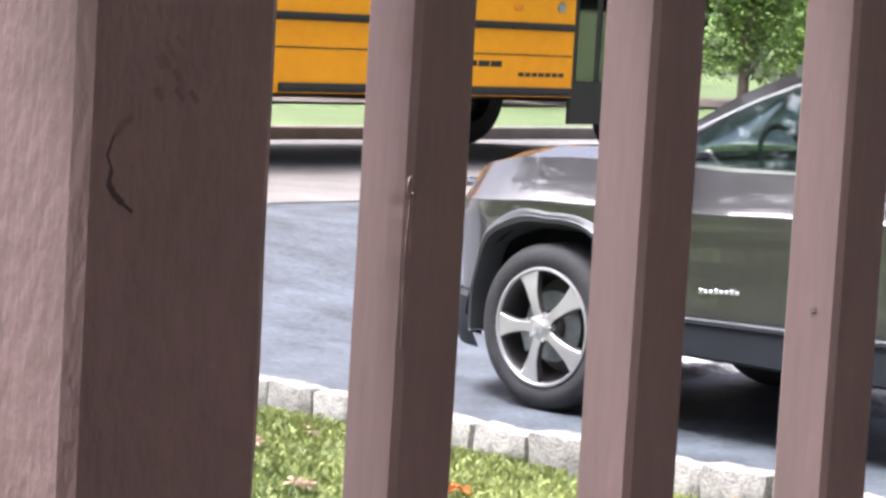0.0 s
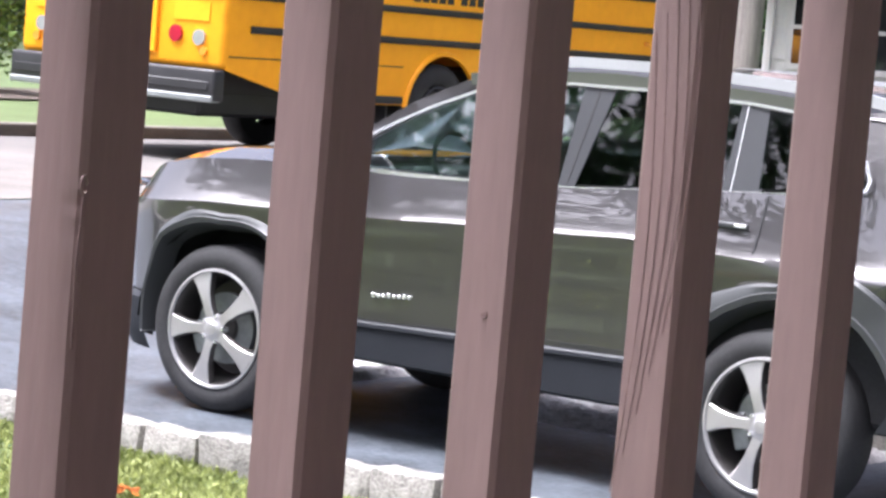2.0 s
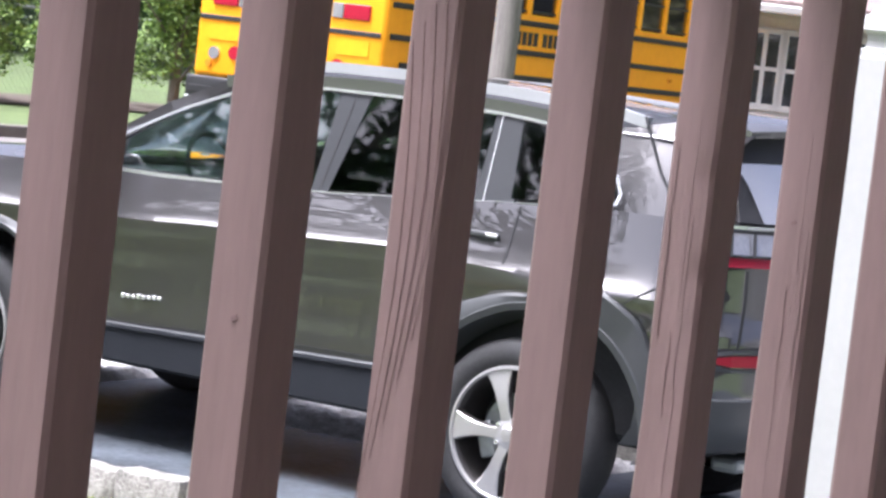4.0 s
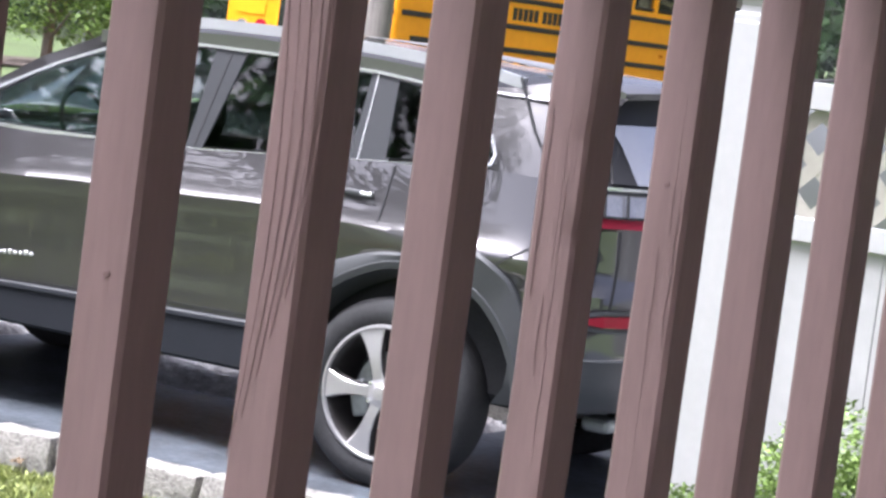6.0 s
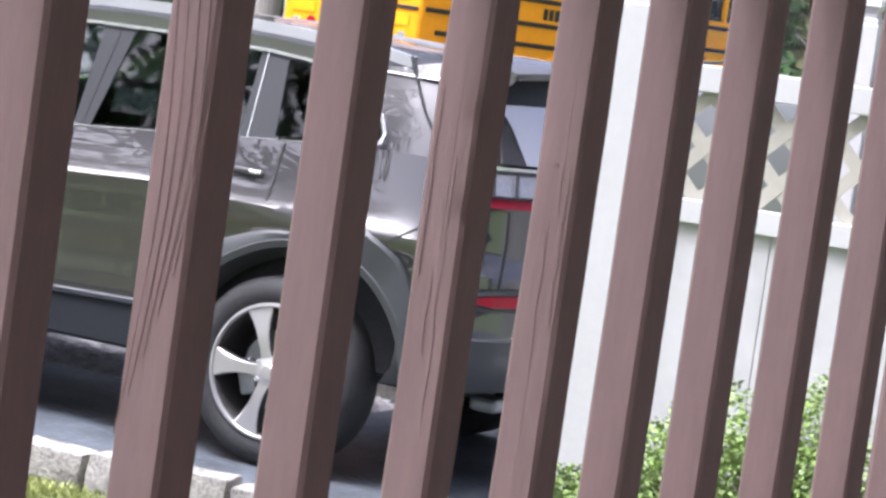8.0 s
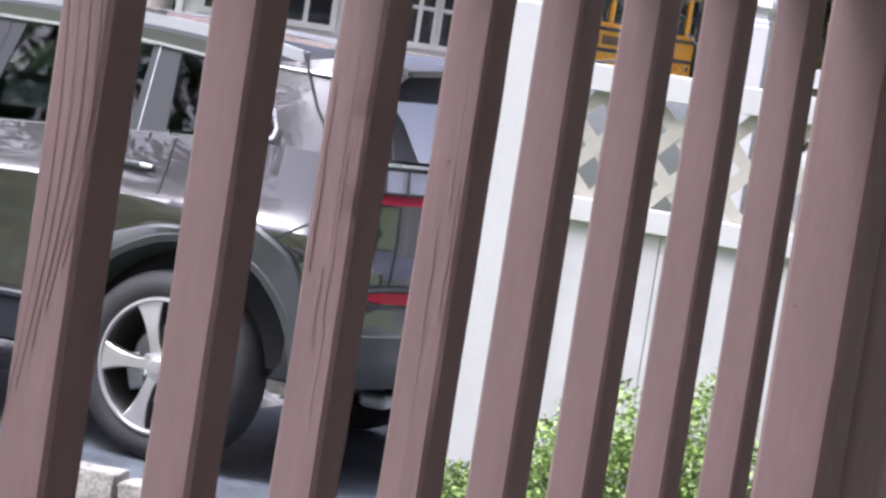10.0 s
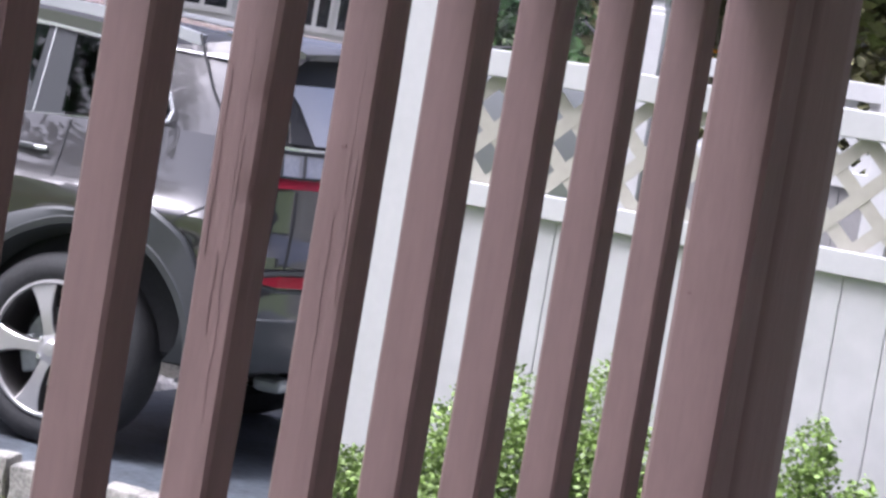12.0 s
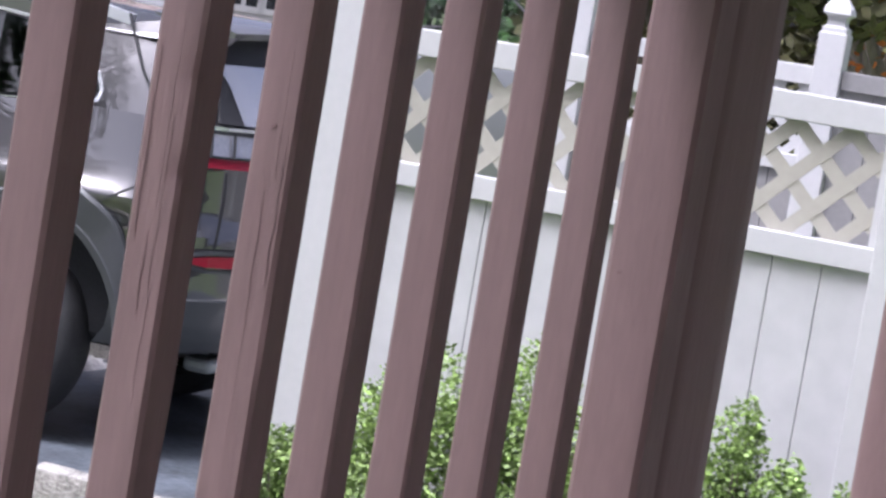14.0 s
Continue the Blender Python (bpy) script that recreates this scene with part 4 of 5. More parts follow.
        ring = [(3.428, 0.148, 0.745, 0.765), (3.465, 0.21, 0.735, 0.775), (3.51, 0.33, 0.735, 0.778), (3.535, 0.46, 0.74, 0.778)]
        va = [bm.verts.new((x + 0.012, fl(y - 0.012), a)) for x, y, a, b in ring]
        vb = [bm.verts.new((x + 0.010, fl(y - 0.012), b)) for x, y, a, b in ring]
        for i in range(3):
            bm.faces.new((va[i], va[i + 1], vb[i + 1], vb[i]))
        part("rear_reflector", bm, M_RED, c, "red bumper reflector")
        bm = bmesh.new()
        strip(bm, [(x + 0.014, fl(y - 0.013), b + 0.016) for x, y, a, b in ring], 0.014, 0.006)
        strip(bm, [(x + 0.014, fl(y - 0.013), a - 0.016) for x, y, a, b in ring], 0.012, 0.006)
        part("reflector_trim", bm, M_FLARE, c)
    bm = bmesh.new()
    strip(bm, [(3.36, 0.06, 1.248), (3.42, 0.12, 1.248), (3.475, 0.21, 1.248), (3.52, 0.37, 1.248), (3.54, 0.6, 1.248), (3.545, 0.93, 1.248)], 0.012, 0.006)
    part("chrome_strip", bm, M_CHROME, c)
    # underside, wheel wells, cabin
    bm = bmesh.new()
    box(bm, (-0.55, 0.26, 0.36), (3.35, 1.60, 0.50), 0.03)
    part("underbody", bm, M_LINER, c)
    for x in WHEELS:
        wr = 0.475 if x < 1 else 0.535
        for y0, y1 in ((0.03, 0.32), (1.54, 1.83)):
            bm = bmesh.new()
            n = 20
            rows = []
            for k in range(n + 1):
                a = math.pi * k / n
                rows.append([bm.verts.new((x + wr * math.cos(a), y, 0.36 + wr * 0.97 * math.sin(a))) for y in (y0, y1)])
            for a, b in zip(rows, rows[1:]):
                bm.faces.new((a[0], a[1], b[1], b[0]))
            far = 1 if y0 < 1 else 0
            ctr = [r[far] for r in rows]
            bm.faces.new(ctr)
            part("wheel_well", bm, M_LINER, c)
    bm = bmesh.new()
    box(bm, (0.35, 0.16, 0.40), (3.35, 1.70, 1.02), 0.02)
    part("cabin_floor", bm, M_CABIN, c)
    for x, y in ((1.35, 0.42), (1.35, 1.44), (2.2, 0.42), (2.2, 1.44)):
        bm = bmesh.new()
        t = Matrix.Translation((x, y, 0.98)) @ Matrix.Rotation(radians(14), 4, "Y")
        box(bm, (-0.06, -0.22, 0.0), (0.06, 0.22, 0.34), 0.04, 3, turn=t)
        box(bm, (-0.05, -0.11, 0.36), (0.03, 0.11, 0.50), 0.035, 3, turn=t)
        part("seat", bm, M_SEAT, c, "grey leather seat with headrest", smooth=40)
    bm = bmesh.new()
    n = 28
    lathe(bm, [(0.165, -0.012), (0.18, 0.0), (0.165, 0.012), (0.15, 0.0), (0.165, -0.012)], n, "X")
    for v in bm.verts:
        v.co = Matrix.Translation((0.86, 0.50, 1.14)) @ Matrix.Rotation(radians(-20), 4, "Y") @ v.co
    part("steering_wheel", bm, M_CABIN, c, smooth=60)
    bm = bmesh.new()
    box(bm, (0.42, 0.2, 0.98), (0.78, 1.66, 1.13), 0.05, 3)
    part("dashboard", bm, M_CABIN, c)
    # mirror on the near door
    bm = bmesh.new()
    box(bm, (0.60, -0.17, 1.10), (0.70, 0.03, 1.25), 0.035, 3)
    part("door_mirror", bm, M_PAINT, c, smooth=40)
    for x, y, spin, fl in ((0.0, 0.0, -22, False), (2.705, 0.0, -18, False), (0.0, 1.86, 10, True), (2.705, 1.86, 40, True)):
        wheel(c, x, y, spin, fl)
    bm = bmesh.new()
    box(bm, (3.30, 0.5, 0.30), (3.42, 0.62, 0.36), 0.02, 2)
    part("exhaust_tip", bm, M_STEEL, c)
    return c


def thing_part_handle(c, hx):
    bm = bmesh.new()
    box(bm, (hx, 0.020, 1.078), (hx + 0.17, 0.036, 1.102), 0.007, 3)
    h = part("door_handle", bm, M_FLARE, c, "body-coloured door handle with chrome cap", smooth=40)
    bm = bmesh.new()
    box(bm, (hx + 0.115, 0.016, 1.084), (hx + 0.165, 0.0195, 1.097), 0.0015, 1)
    part("chrome_cap", bm, M_CHROME, h)
    for x in (hx + 0.01, hx + 0.13):
        bm = bmesh.new()
        box(bm, (x, 0.030, 1.083), (x + 0.03, 0.08, 1.097))
        part("bracket", bm, M_BLACK, h)
    return h


M_DARKGLASS = mat("dark_window", (0.012, 0.013, 0.015), 0.03, vary=0.0, coat=1.0)
# pale metallic base stands in for bright sky mirrored in the dark rear glass
M_REARGLASS = mat("sky_mirror_glass", (0.74, 0.73, 0.72), 0.06, metal=0.75, vary=0.0, coat=1.0)
car()


# ---- the school bus ----
BUS_W = 2.5


def bus_rail(bm, x, y0, y1, z, h, out):
    """A ribbed rub rail: a dark bar with a ridge along its middle."""
    box(bm, (x, y0, z), (x + out, y1, z + h), 0.006)
    box(bm, (x + out, y0 + 0.01, z + h * 0.32), (x + out + 0.012, y1 - 0.01, z + h * 0.68), 0.004)


def side_sheet(bm, x, y0, y1, z0, z1, wheel_y, r, thick):
    """Side plate whose lower edge is cut out round a wheel."""
    pts = [(y0, z1), (y0, z0 + 0.25), (y0 + 1.14, z0)]
    if wheel_y:
        a0 = math.asin(max(-1, min(1, (z0 - 0.51) / r)))
        n = 22
        for k in range(n + 1):
            a = math.pi - a0 - (math.pi - 2 * a0) * k / n
            pts.append((wheel_y + r * math.cos(a), 0.51 + r * math.sin(a)))
    pts += [(y1, z0), (y1, z1)]
    panel(bm, [(x, y, z) for y, z in pts], thick, Vector((1, 0, 0)))


def bus_wheel(parent, y, x=0.0, flip=False):
    bm = bmesh.new()
    lathe(bm, [(0.29, -0.10), (0.31, -0.02), (0.36, 0.0), (0.44, -0.004), (0.49, -0.03), (0.51, -0.06), (0.51, -0.22), (0.48, -0.26), (0.29, -0.26)], 48, "X")
    w = part("wheel", bm, M_TYRE, parent, smooth=40)
    w.matrix_local = pose(x, y, 0.51, 0, 0, 180 if flip else 0)
    bm = bmesh.new()
    lathe(bm, [(0.29, -0.02), (0.272, -0.012), (0.262, -0.04), (0.25, -0.13), (0.15, -0.15), (0.13, -0.12), (0.0, -0.11)], 40, "X")
    part("rim", bm, M_BUSBLK, w, smooth=40)
    bm = bmesh.new()
    lathe(bm, [(0.12, -0.14), (0.115, -0.03), (0.07, -0.01), (0.0, -0.005)], 24, "X")
    part("hub", bm, M_BUSBLK, w, smooth=40)
    for k in range(10):
        a = 2 * math.pi * k / 10
        bm = bmesh.new()
        c = Vector((-0.145, 0.19 * math.cos(a), 0.19 * math.sin(a)))
        rod(bm, c, c + Vector((0.03, 0, 0)), 0.014, n=6)
        part("lug_nut", bm, M_STEEL, w)
    return w


def school_bus():
    b = thing("school_bus", "yellow school bus with black rub rails driving along the street", "bus", pose(-8.2, 0, STREET_Z))
    REAR_W, FRONT_W, END = 3.33, 8.94, 8.59
    for x, th in ((-0.03, 0.03), (-BUS_W, 0.03)):
        bm = bmesh.new()
        y1 = 7.82 if x > -1 else END
        side_sheet(bm, x, 0.06, y1, 0.60, 1.98, REAR_W, 0.60, th)
        part("side_panel", bm, M_YELLOW, b)
    # rounded lip round the rear wheel opening
    bm = bmesh.new()
    rows = []
    for k in range(25):
        a = math.pi * k / 24
        rows.append([bm.verts.new((xx, REAR_W + r * math.cos(a), 0.51 + r * math.sin(a))) for r, xx in ((0.59, -0.02), (0.59, 0.022), (0.625, 0.022), (0.635, 0.0))])
    for p, q in zip(rows, rows[1:]):
        for i in range(3):
            bm.faces.new((p[i], p[i + 1], q[i + 1], q[i]))
    part("wheel_arch", bm, M_YELLOW, b, smooth=50)
    # seam line and rub rails
    for y0, y1 in ((0.08, 2.66), (4.0, 7.80)):
        bm = bmesh.new()
        bus_rail(bm, 0.0, max(y0 + 0.18, 1.24), y1, 0.61, 0.075, 0.03)
        part("skirt_rail", bm, M_BUSBLK, b)
        bm = bmesh.new()
        box(bm, (0.0, y0, 0.965), (0.006, y1, 0.975))
        part("panel_seam", bm, M_BUSBLK, b)
    for z, y0 in ((1.19, 0.35), (1.49, 0.10), (1.84, 0.10)):
        bm = bmesh.new()
        for a, c in (((y0, 2.0), (2.1, 7.80)) if z == 1.19 else ((y0, 7.80),)):
            bus_rail(bm, 0.0, a, c, z, 0.065, 0.024)
        part("rub_rail", bm, M_BUSBLK, b)
    bm = bmesh.new()
    box(bm, (0.0, 1.92, 1.02), (0.03, 2.05, 1.16), 0.008, 2)
    part("latch_plate", bm, M_YELLOW, b)
    bm = bmesh.new()
    box(bm, (0.0, 1.98, 0.66), (0.005, 1.99, 1.18))
    part("hatch_seam", bm, M_BUSBLK, b)
    # dark marking bars where there is writing
    for y0, z0, w, h, n, gap in ((2.75, 1.61, 0.106, 0.16, 5, 0.032), (3.53, 1.61, 0.106, 0.16, 7, 0.032), (6.24, 0.86, 0.14, 0.05, 4, 0.02), (7.09, 0.70, 0.07, 0.035, 7, 0.02)):
        if z0 == 0.70:
            z0 = 0.78
        for k in range(n):
            bm = bmesh.new()
            y = y0 + k * (w + gap)
            box(bm, (0.0, y, z0), (0.004, y + w, z0 + h))
            part("marking", bm, M_BUSBLK, b, "dark lettering bar")
    bm = bmesh.new()
    box(bm, (0.0, 6.99, 1.36), (0.02, 7.09, 1.40), 0.006)
    part("side_marker", bm, M_AMBER, b)
    bm = bmesh.new()
    rod(bm, (0.0, 7.62, 1.40), (0.015, 7.62, 1.40), 0.05, n=16)
    part("side_marker", bm, M_CLEAR, b)
    # window band
    bm = bmesh.new()
    box(bm, (-0.12, 0.25, 1.98), (-0.06, 7.74, 2.66))
    part("window_backing", bm, M_CABIN, b)
    y = 0.32
    while y < 7.64:
        bm = bmesh.new()
        box(bm, (-0.05, y, 2.02), (-0.04, y + 0.62, 2.62), 0.0)
        w = part("window", bm, M_DARKGLASS, b)
        for z in (2.0, 2.31, 2.62):
            bm = bmesh.new()
            box(bm, (-0.045, y, z), (-0.02, y + 0.62, z + 0.03))
            part("sash", bm, M_BUSBLK, w)
        bm = bmesh.new()
        box(bm, (-0.06, y + 0.62, 1.97), (0.0, y + 0.72, 2.68), 0.01)
        part("window_post", bm, M_YELLOW, b)
        y += 0.72
    bm = bmesh.new()
    box(bm, (-BUS_W, 0.25, 1.98), (-BUS_W + 0.05, 8.54, 2.66))
    part("far_window_band", bm, M_CABIN, b)
    # roof: rounded
    bm = bmesh.new()
    rows = []
    for yy, sc in ((0.0, 0.97), (0.12, 1.0), (END - 0.1, 1.0), (END + 0.05, 0.97)):
        row = []
        for k in range(15):
            a = math.pi * k / 14
            row.append(bm.verts.new((-BUS_W / 2 + BUS_W / 2 * sc * math.copysign(abs(math.cos(a)) ** 0.45, math.cos(a)), yy, 2.66 + 0.42 * sc * math.sin(a) ** 0.7)))
        rows.append(row)
    for p, q in zip(rows, rows[1:]):
        for k in range(14):
            bm.faces.new((p[k], p[k + 1], q[k + 1], q[k]))
    for r in (rows[0], rows[-1]):
        bm.faces.new(r)
    part("roof", bm, M_YELLOW, b, smooth=40)
    # floor, bulkheads
    bm = bmesh.new()
    box(bm, (-BUS_W + 0.42, 0.1, 0.62), (-0.42, END, 0.95))
    box(bm, (-BUS_W + 0.5, 0.3, 0.40), (-0.5, 2.3, 0.64), 0.03)
    part("floor", bm, M_BUSBLK, b)
    # rear end
    bm = bmesh.new()
    box(bm, (-BUS_W, 0.0, 0.85), (0.0, 0.12, 2.68), 0.06, 3)
    part("rear_panel", bm, M_YELLOW, b, smooth=40)
    bm = bmesh.new()
    box(bm, (-1.72, -0.045, 0.95), (-0.78, -0.004, 2.6), 0.015, 2)
    d = part("emergency_door", bm, M_YELLOW, b)
    for z0, z1 in ((1.15, 1.58), (1.95, 2.45)):
        bm = bmesh.new()
        box(bm, (-1.66, -0.055, z0), (-0.84, -0.046, z1), 0.0)
        part("door_window", bm, M_DARKGLASS, d)
    for s in (0, 1):
        fx = (lambda x: -x) if not s else (lambda x: -BUS_W + x)
        for nm, x, z, r, m in (("rear_lamp", 0.56, 1.14, 0.075, M_RED), ("rear_lamp", 0.28, 1.12, 0.07, M_CLEAR), ("rear_lamp", 0.22, 1.0, 0.04, M_AMBER)):
            bm = bmesh.new()
            rod(bm, (fx(x), -0.03, z), (fx(x), 0.01, z), r, n=24)
            part(nm, bm, m, b, smooth=40)
        bm = bmesh.new()
        box(bm, (fx(0.20) - 0.0, -0.03, 1.66), (fx(0.20) + (-0.34 if not s else 0.34), 0.0, 1.83), 0.01) if s else box(bm, (-0.54, -0.03, 1.66), (-0.20, 0.0, 1.83), 0.01)
        part("warning_lamp", bm, M_RED, b)
        bm = bmesh.new()
        box(bm, (min(fx(0.55), fx(0.70)), -0.025, 1.66), (max(fx(0.55), fx(0.70)), 0.0, 1.83), 0.01)
        part("reversing_lamp", bm, M_CLEAR, b)
        bm = bmesh.new()
        box(bm, (min(fx(0.04), fx(0.74)), -0.02, 1.49), (max(fx(0.04), fx(0.74)), 0.0, 1.545), 0.006)
        part("rear_rail", bm, M_BUSBLK, b)
        bm = bmesh.new()
        box(bm, (min(fx(0.18), fx(0.60)), -0.012, 1.27), (max(fx(0.18), fx(0.60)), 0.0, 1.43), 0.0)
        part("rear_plate", bm, M_YELLOW, b)
    bm = bmesh.new()
    box(bm, (-BUS_W - 0.01, -0.11, 0.56), (0.01, 0.05, 0.85), 0.03, 3)
    box(bm, (-BUS_W + 0.05, -0.122, 0.66), (-0.05, -0.105, 0.74), 0.006)
    rb = part("rear_bumper", bm, M_BUSBLK, b, "black steel bumper", smooth=40)
    bm = bmesh.new()
    box(bm, (-BUS_W, -0.12, 0.555), (0.0, 0.0, 0.615), 0.01)
    part("step_edge", bm, M_STEEL, rb, "bare metal lower edge")
    # corner panel under the side, tail pipe, mud flaps
    for y in (2.55, 6.24):
        bm = bmesh.new()
        box(bm, (-0.75, y, 0.16), (-0.08, y + 0.02, 0.62), 0.004)
        part("mud_flap", bm, M_BUSBLK, b)
    bm = bmesh.new()
    box(bm, (-1.7, 0.4, 0.52), (-0.8, 9.44, 0.64), 0.02)
    part("chassis", bm, M_BUSBLK, b)
    bm = bmesh.new()
    rod(bm, (-0.2, REAR_W, 0.51), (-BUS_W + 0.2, REAR_W, 0.51), 0.14, n=16)
    part("rear_axle", bm, M_BUSBLK, b)
    # entrance door and front
    bm = bmesh.new()
    box(bm, (-0.05, 7.82, 0.36), (-0.01, 8.52, 2.6), 0.008)
    d = part("entrance_door", bm, M_BUSBLK, b, "dark folding entrance door")
    for y in (7.88, 8.21):
        bm = bmesh.new()
        box(bm, (-0.009, y, 0.75), (-0.004, y + 0.25, 2.45))
        part("door_pane", bm, M_BUSGLASS, d)
    bm = bmesh.new()
    box(bm, (-BUS_W, END - 0.05, 0.8), (0.0, END + 0.05, 2.7), 0.03, 2)
    part("cowl", bm, M_YELLOW, b)
    bm = bmesh.new()
    box(bm, (-0.006, 8.42, 1.45), (0.004, 8.62, 1.86))
    part("cowl_window", bm, M_DARKGLASS, b)
    bm = bmesh.new()
    rows = []
    for y, w, z, lo in ((8.59, 1.06, 1.78, 0.70), (9.14, 1.0, 1.72, 0.70), (9.59, 0.94, 1.58, 0.66), (9.84, 0.86, 1.38, 0.62), (9.92, 0.78, 1.0, 0.60)):
        rows.append([bm.verts.new((-BUS_W / 2 + s * w * k, y, zz)) for s, k, zz in ((1, 1, lo), (1, 1, z - 0.22), (1, 0.92, z - 0.07), (1, 0.6, z), (-1, 0.6, z), (-1, 0.92, z - 0.07), (-1, 1, z - 0.22), (-1, 1, lo))])
    for p, q in zip(rows, rows[1:]):
        for k in range(7):
            bm.faces.new((p[k], p[k + 1], q[k + 1], q[k]))
    bm.faces.new(rows[-1])
    part("bonnet", bm, M_YELLOW, b, smooth=40)
    for s in (0, 1):
        bm = bmesh.new()
        rows = []
        for k in range(21):
            a = math.pi * (k / 20) * 1.05 - 0.08
            x0 = -0.02 if not s else -BUS_W + 0.02
            x1 = -0.36 if not s else -BUS_W + 0.36
            rows.append([bm.verts.new((xx, FRONT_W + r * math.cos(a), 0.51 + r * 1.05 * math.sin(a))) for r, xx in ((0.60, x0), (0.66, x0), (0.74, x1))])
        for p, q in zip(rows, rows[1:]):
            for i in range(2):
                bm.faces.new((p[i], p[i + 1], q[i + 1], q[i]))
        part("front_fender", bm, M_YELLOW, b, smooth=50)
    bm = bmesh.new()
    box(bm, (-BUS_W + 0.12, 9.78, 0.46), (-0.30, 9.94, 0.74), 0.03, 2)
    part("front_bumper", bm, M_BUSBLK, b)
    bm = bmesh.new()
    rod(bm, (-0.25, 8.64, 1.75), (0.05, 8.84, 1.62), 0.015, n=8)
    box(bm, (0.02, 8.80, 1.5), (0.10, 8.84, 1.66), 0.01)
    part("mirror", bm, M_BUSBLK, b)
    bm = bmesh.new()
    panel(bm, [(-0.15, END + 0.052, 1.85), (-BUS_W + 0.15, END + 0.052, 1.85), (-BUS_W + 0.2, END + 0.052, 2.6), (-0.2, END + 0.052, 2.6)], 0.01, Vector((0, 1, 0)))
    part("windscreen", bm, M_DARKGLASS, b)
    for y in (REAR_W, FRONT_W):
        bus_wheel(b, y, -0.02)
        bus_wheel(b, y, -BUS_W + 0.02, True)
    return b


bus = school_bus()


# ---- plants ----
def leaf_mesh(points, size, rnd, flat=0.5):
    """Many small pointed leaves, each two triangles."""
    vs, fs = [], []
    for p in points:
        d = Vector((rnd.gauss(0, 1), rnd.gauss(0, 1), rnd.gauss(0, flat))).normalized()
        u = d.cross(Vector((rnd.gauss(0, 1), rnd.gauss(0, 1), rnd.gauss(0, 1)))).normalized()
        s = size * rnd.uniform(0.6, 1.35)
        i = len(vs)
        vs += [p, p + d * s * 0.55 + u * s * 0.32, p + d * s * 1.15, p + d * s * 0.55 - u * s * 0.32]
        fs.append((i, i + 1, i + 2, i + 3))
    me = bpy.data.meshes.new("leaves")
    me.from_pydata([tuple(v) for v in vs], [], fs)
    me.update()
    return me


def crown(parent, centres, n, size, material, seed, name="crown"):
    rnd = random.Random(seed)
    pts = []
    for _ in range(n):
        c, r = centres[rnd.randrange(len(centres))]
        d = Vector((rnd.gauss(0, 1), rnd.gauss(0, 1), rnd.gauss(0, 1))).normalized() * rnd.uniform(0.55, 1.0) ** 0.6
        q = Vector(c) + Vector((d.x * r[0], d.y * r[1], d.z * r[2]))
        q += noise.noise_vector(q * 2.2 / max(r)) * 0.18 * max(r)
        pts.append(q)
    me = leaf_mesh(pts, size, rnd)
    me.materials.append(material)
    ob = new(name, me)
    ob.parent = parent
    return ob


def shrub(x, y, h, w, seed, material, leaf=0.017, n=8500, label="small bright green clipped shrub"):
    rnd = random.Random(seed)
    s = thing("shrub", label, "shrub", pose(x, y, rise(x, y) - 0.02), group="shrubs by the fence")
    bm = bmesh.new()
    for k in range(5):
        a = rnd.uniform(0, 6.28)
        rod(bm, (0, 0, 0), (w * 0.5 * math.cos(a), w * 0.5 * math.sin(a), h * 0.75), 0.012, 0.004, 6)
    part("stem", bm, M_BARK, s)
    cs = [((rnd.uniform(-0.35, 0.35) * w, rnd.uniform(-0.35, 0.35) * w, h * rnd.uniform(0.35, 0.78)), (w * 0.42, w * 0.42, h * 0.26)) for _ in range(9)]
    cs.append(((0, 0, h * 0.72), (w * 0.4, w * 0.4, h * 0.28)))
    crown(s, cs, n, leaf, material, seed + 1)
    return s


for x, y, h, w, sd in ((4.50, -1.28, 0.50, 0.30, 1), (4.74, -1.25, 0.68, 0.34, 2), (4.99, -1.22, 0.82, 0.36, 3), (5.24, -1.25, 0.92, 0.34, 4), (5.52, -1.3, 0.62, 0.26, 5),
                       (5.855, -1.24, 0.88, 0.16, 6), (6.03, -1.30, 0.735, 0.15, 7), (6.22, -1.28, 0.68, 0.18, 8), (5.80, -1.40, 0.58, 0.22, 11), (4.9, -1.55, 0.52, 0.36, 9), (5.2, -1.6, 0.5, 0.4, 10)):
    shrub(x, y, h, w, sd, M_LEAF)


def conifer(x, y, h, w, seed, lift=0.3):
    t = thing("evergreen_bush", "tall rounded green evergreen bush with a bare stem", "bush", pose(x, y, rise(x, y) - 0.03), group="bushes across the street")
    rnd = random.Random(seed)
    bm = bmesh.new()
    rod(bm, (0, 0, 0), (0, 0, h * 0.7), 0.09, 0.03, 8)
    for k in range(9):
        a = rnd.uniform(0, 6.28)
        z = lift + h * 0.06 * k
        rod(bm, (0, 0, z * 0.7), (w * 0.38 * math.cos(a), w * 0.38 * math.sin(a), z + 0.3), 0.03, 0.01, 6)
    part("trunk", bm, M_BARK, t)
    cs = []
    for k in range(26):
        z = lift + 0.25 + (h - lift) * rnd.random() ** 1.2
        f = 1 - 0.75 * ((z - lift) / (h - lift)) ** 1.5
        a = rnd.uniform(0, 6.28)
        rr = w * 0.34 * f * rnd.random() ** 0.5
        cs.append(((rr * math.cos(a), rr * math.sin(a), z), (w * 0.26 * f + 0.12, w * 0.26 * f + 0.12, 0.36)))
    crown(t, cs, 13000, 0.065, M_LEAFM, seed)
    return t


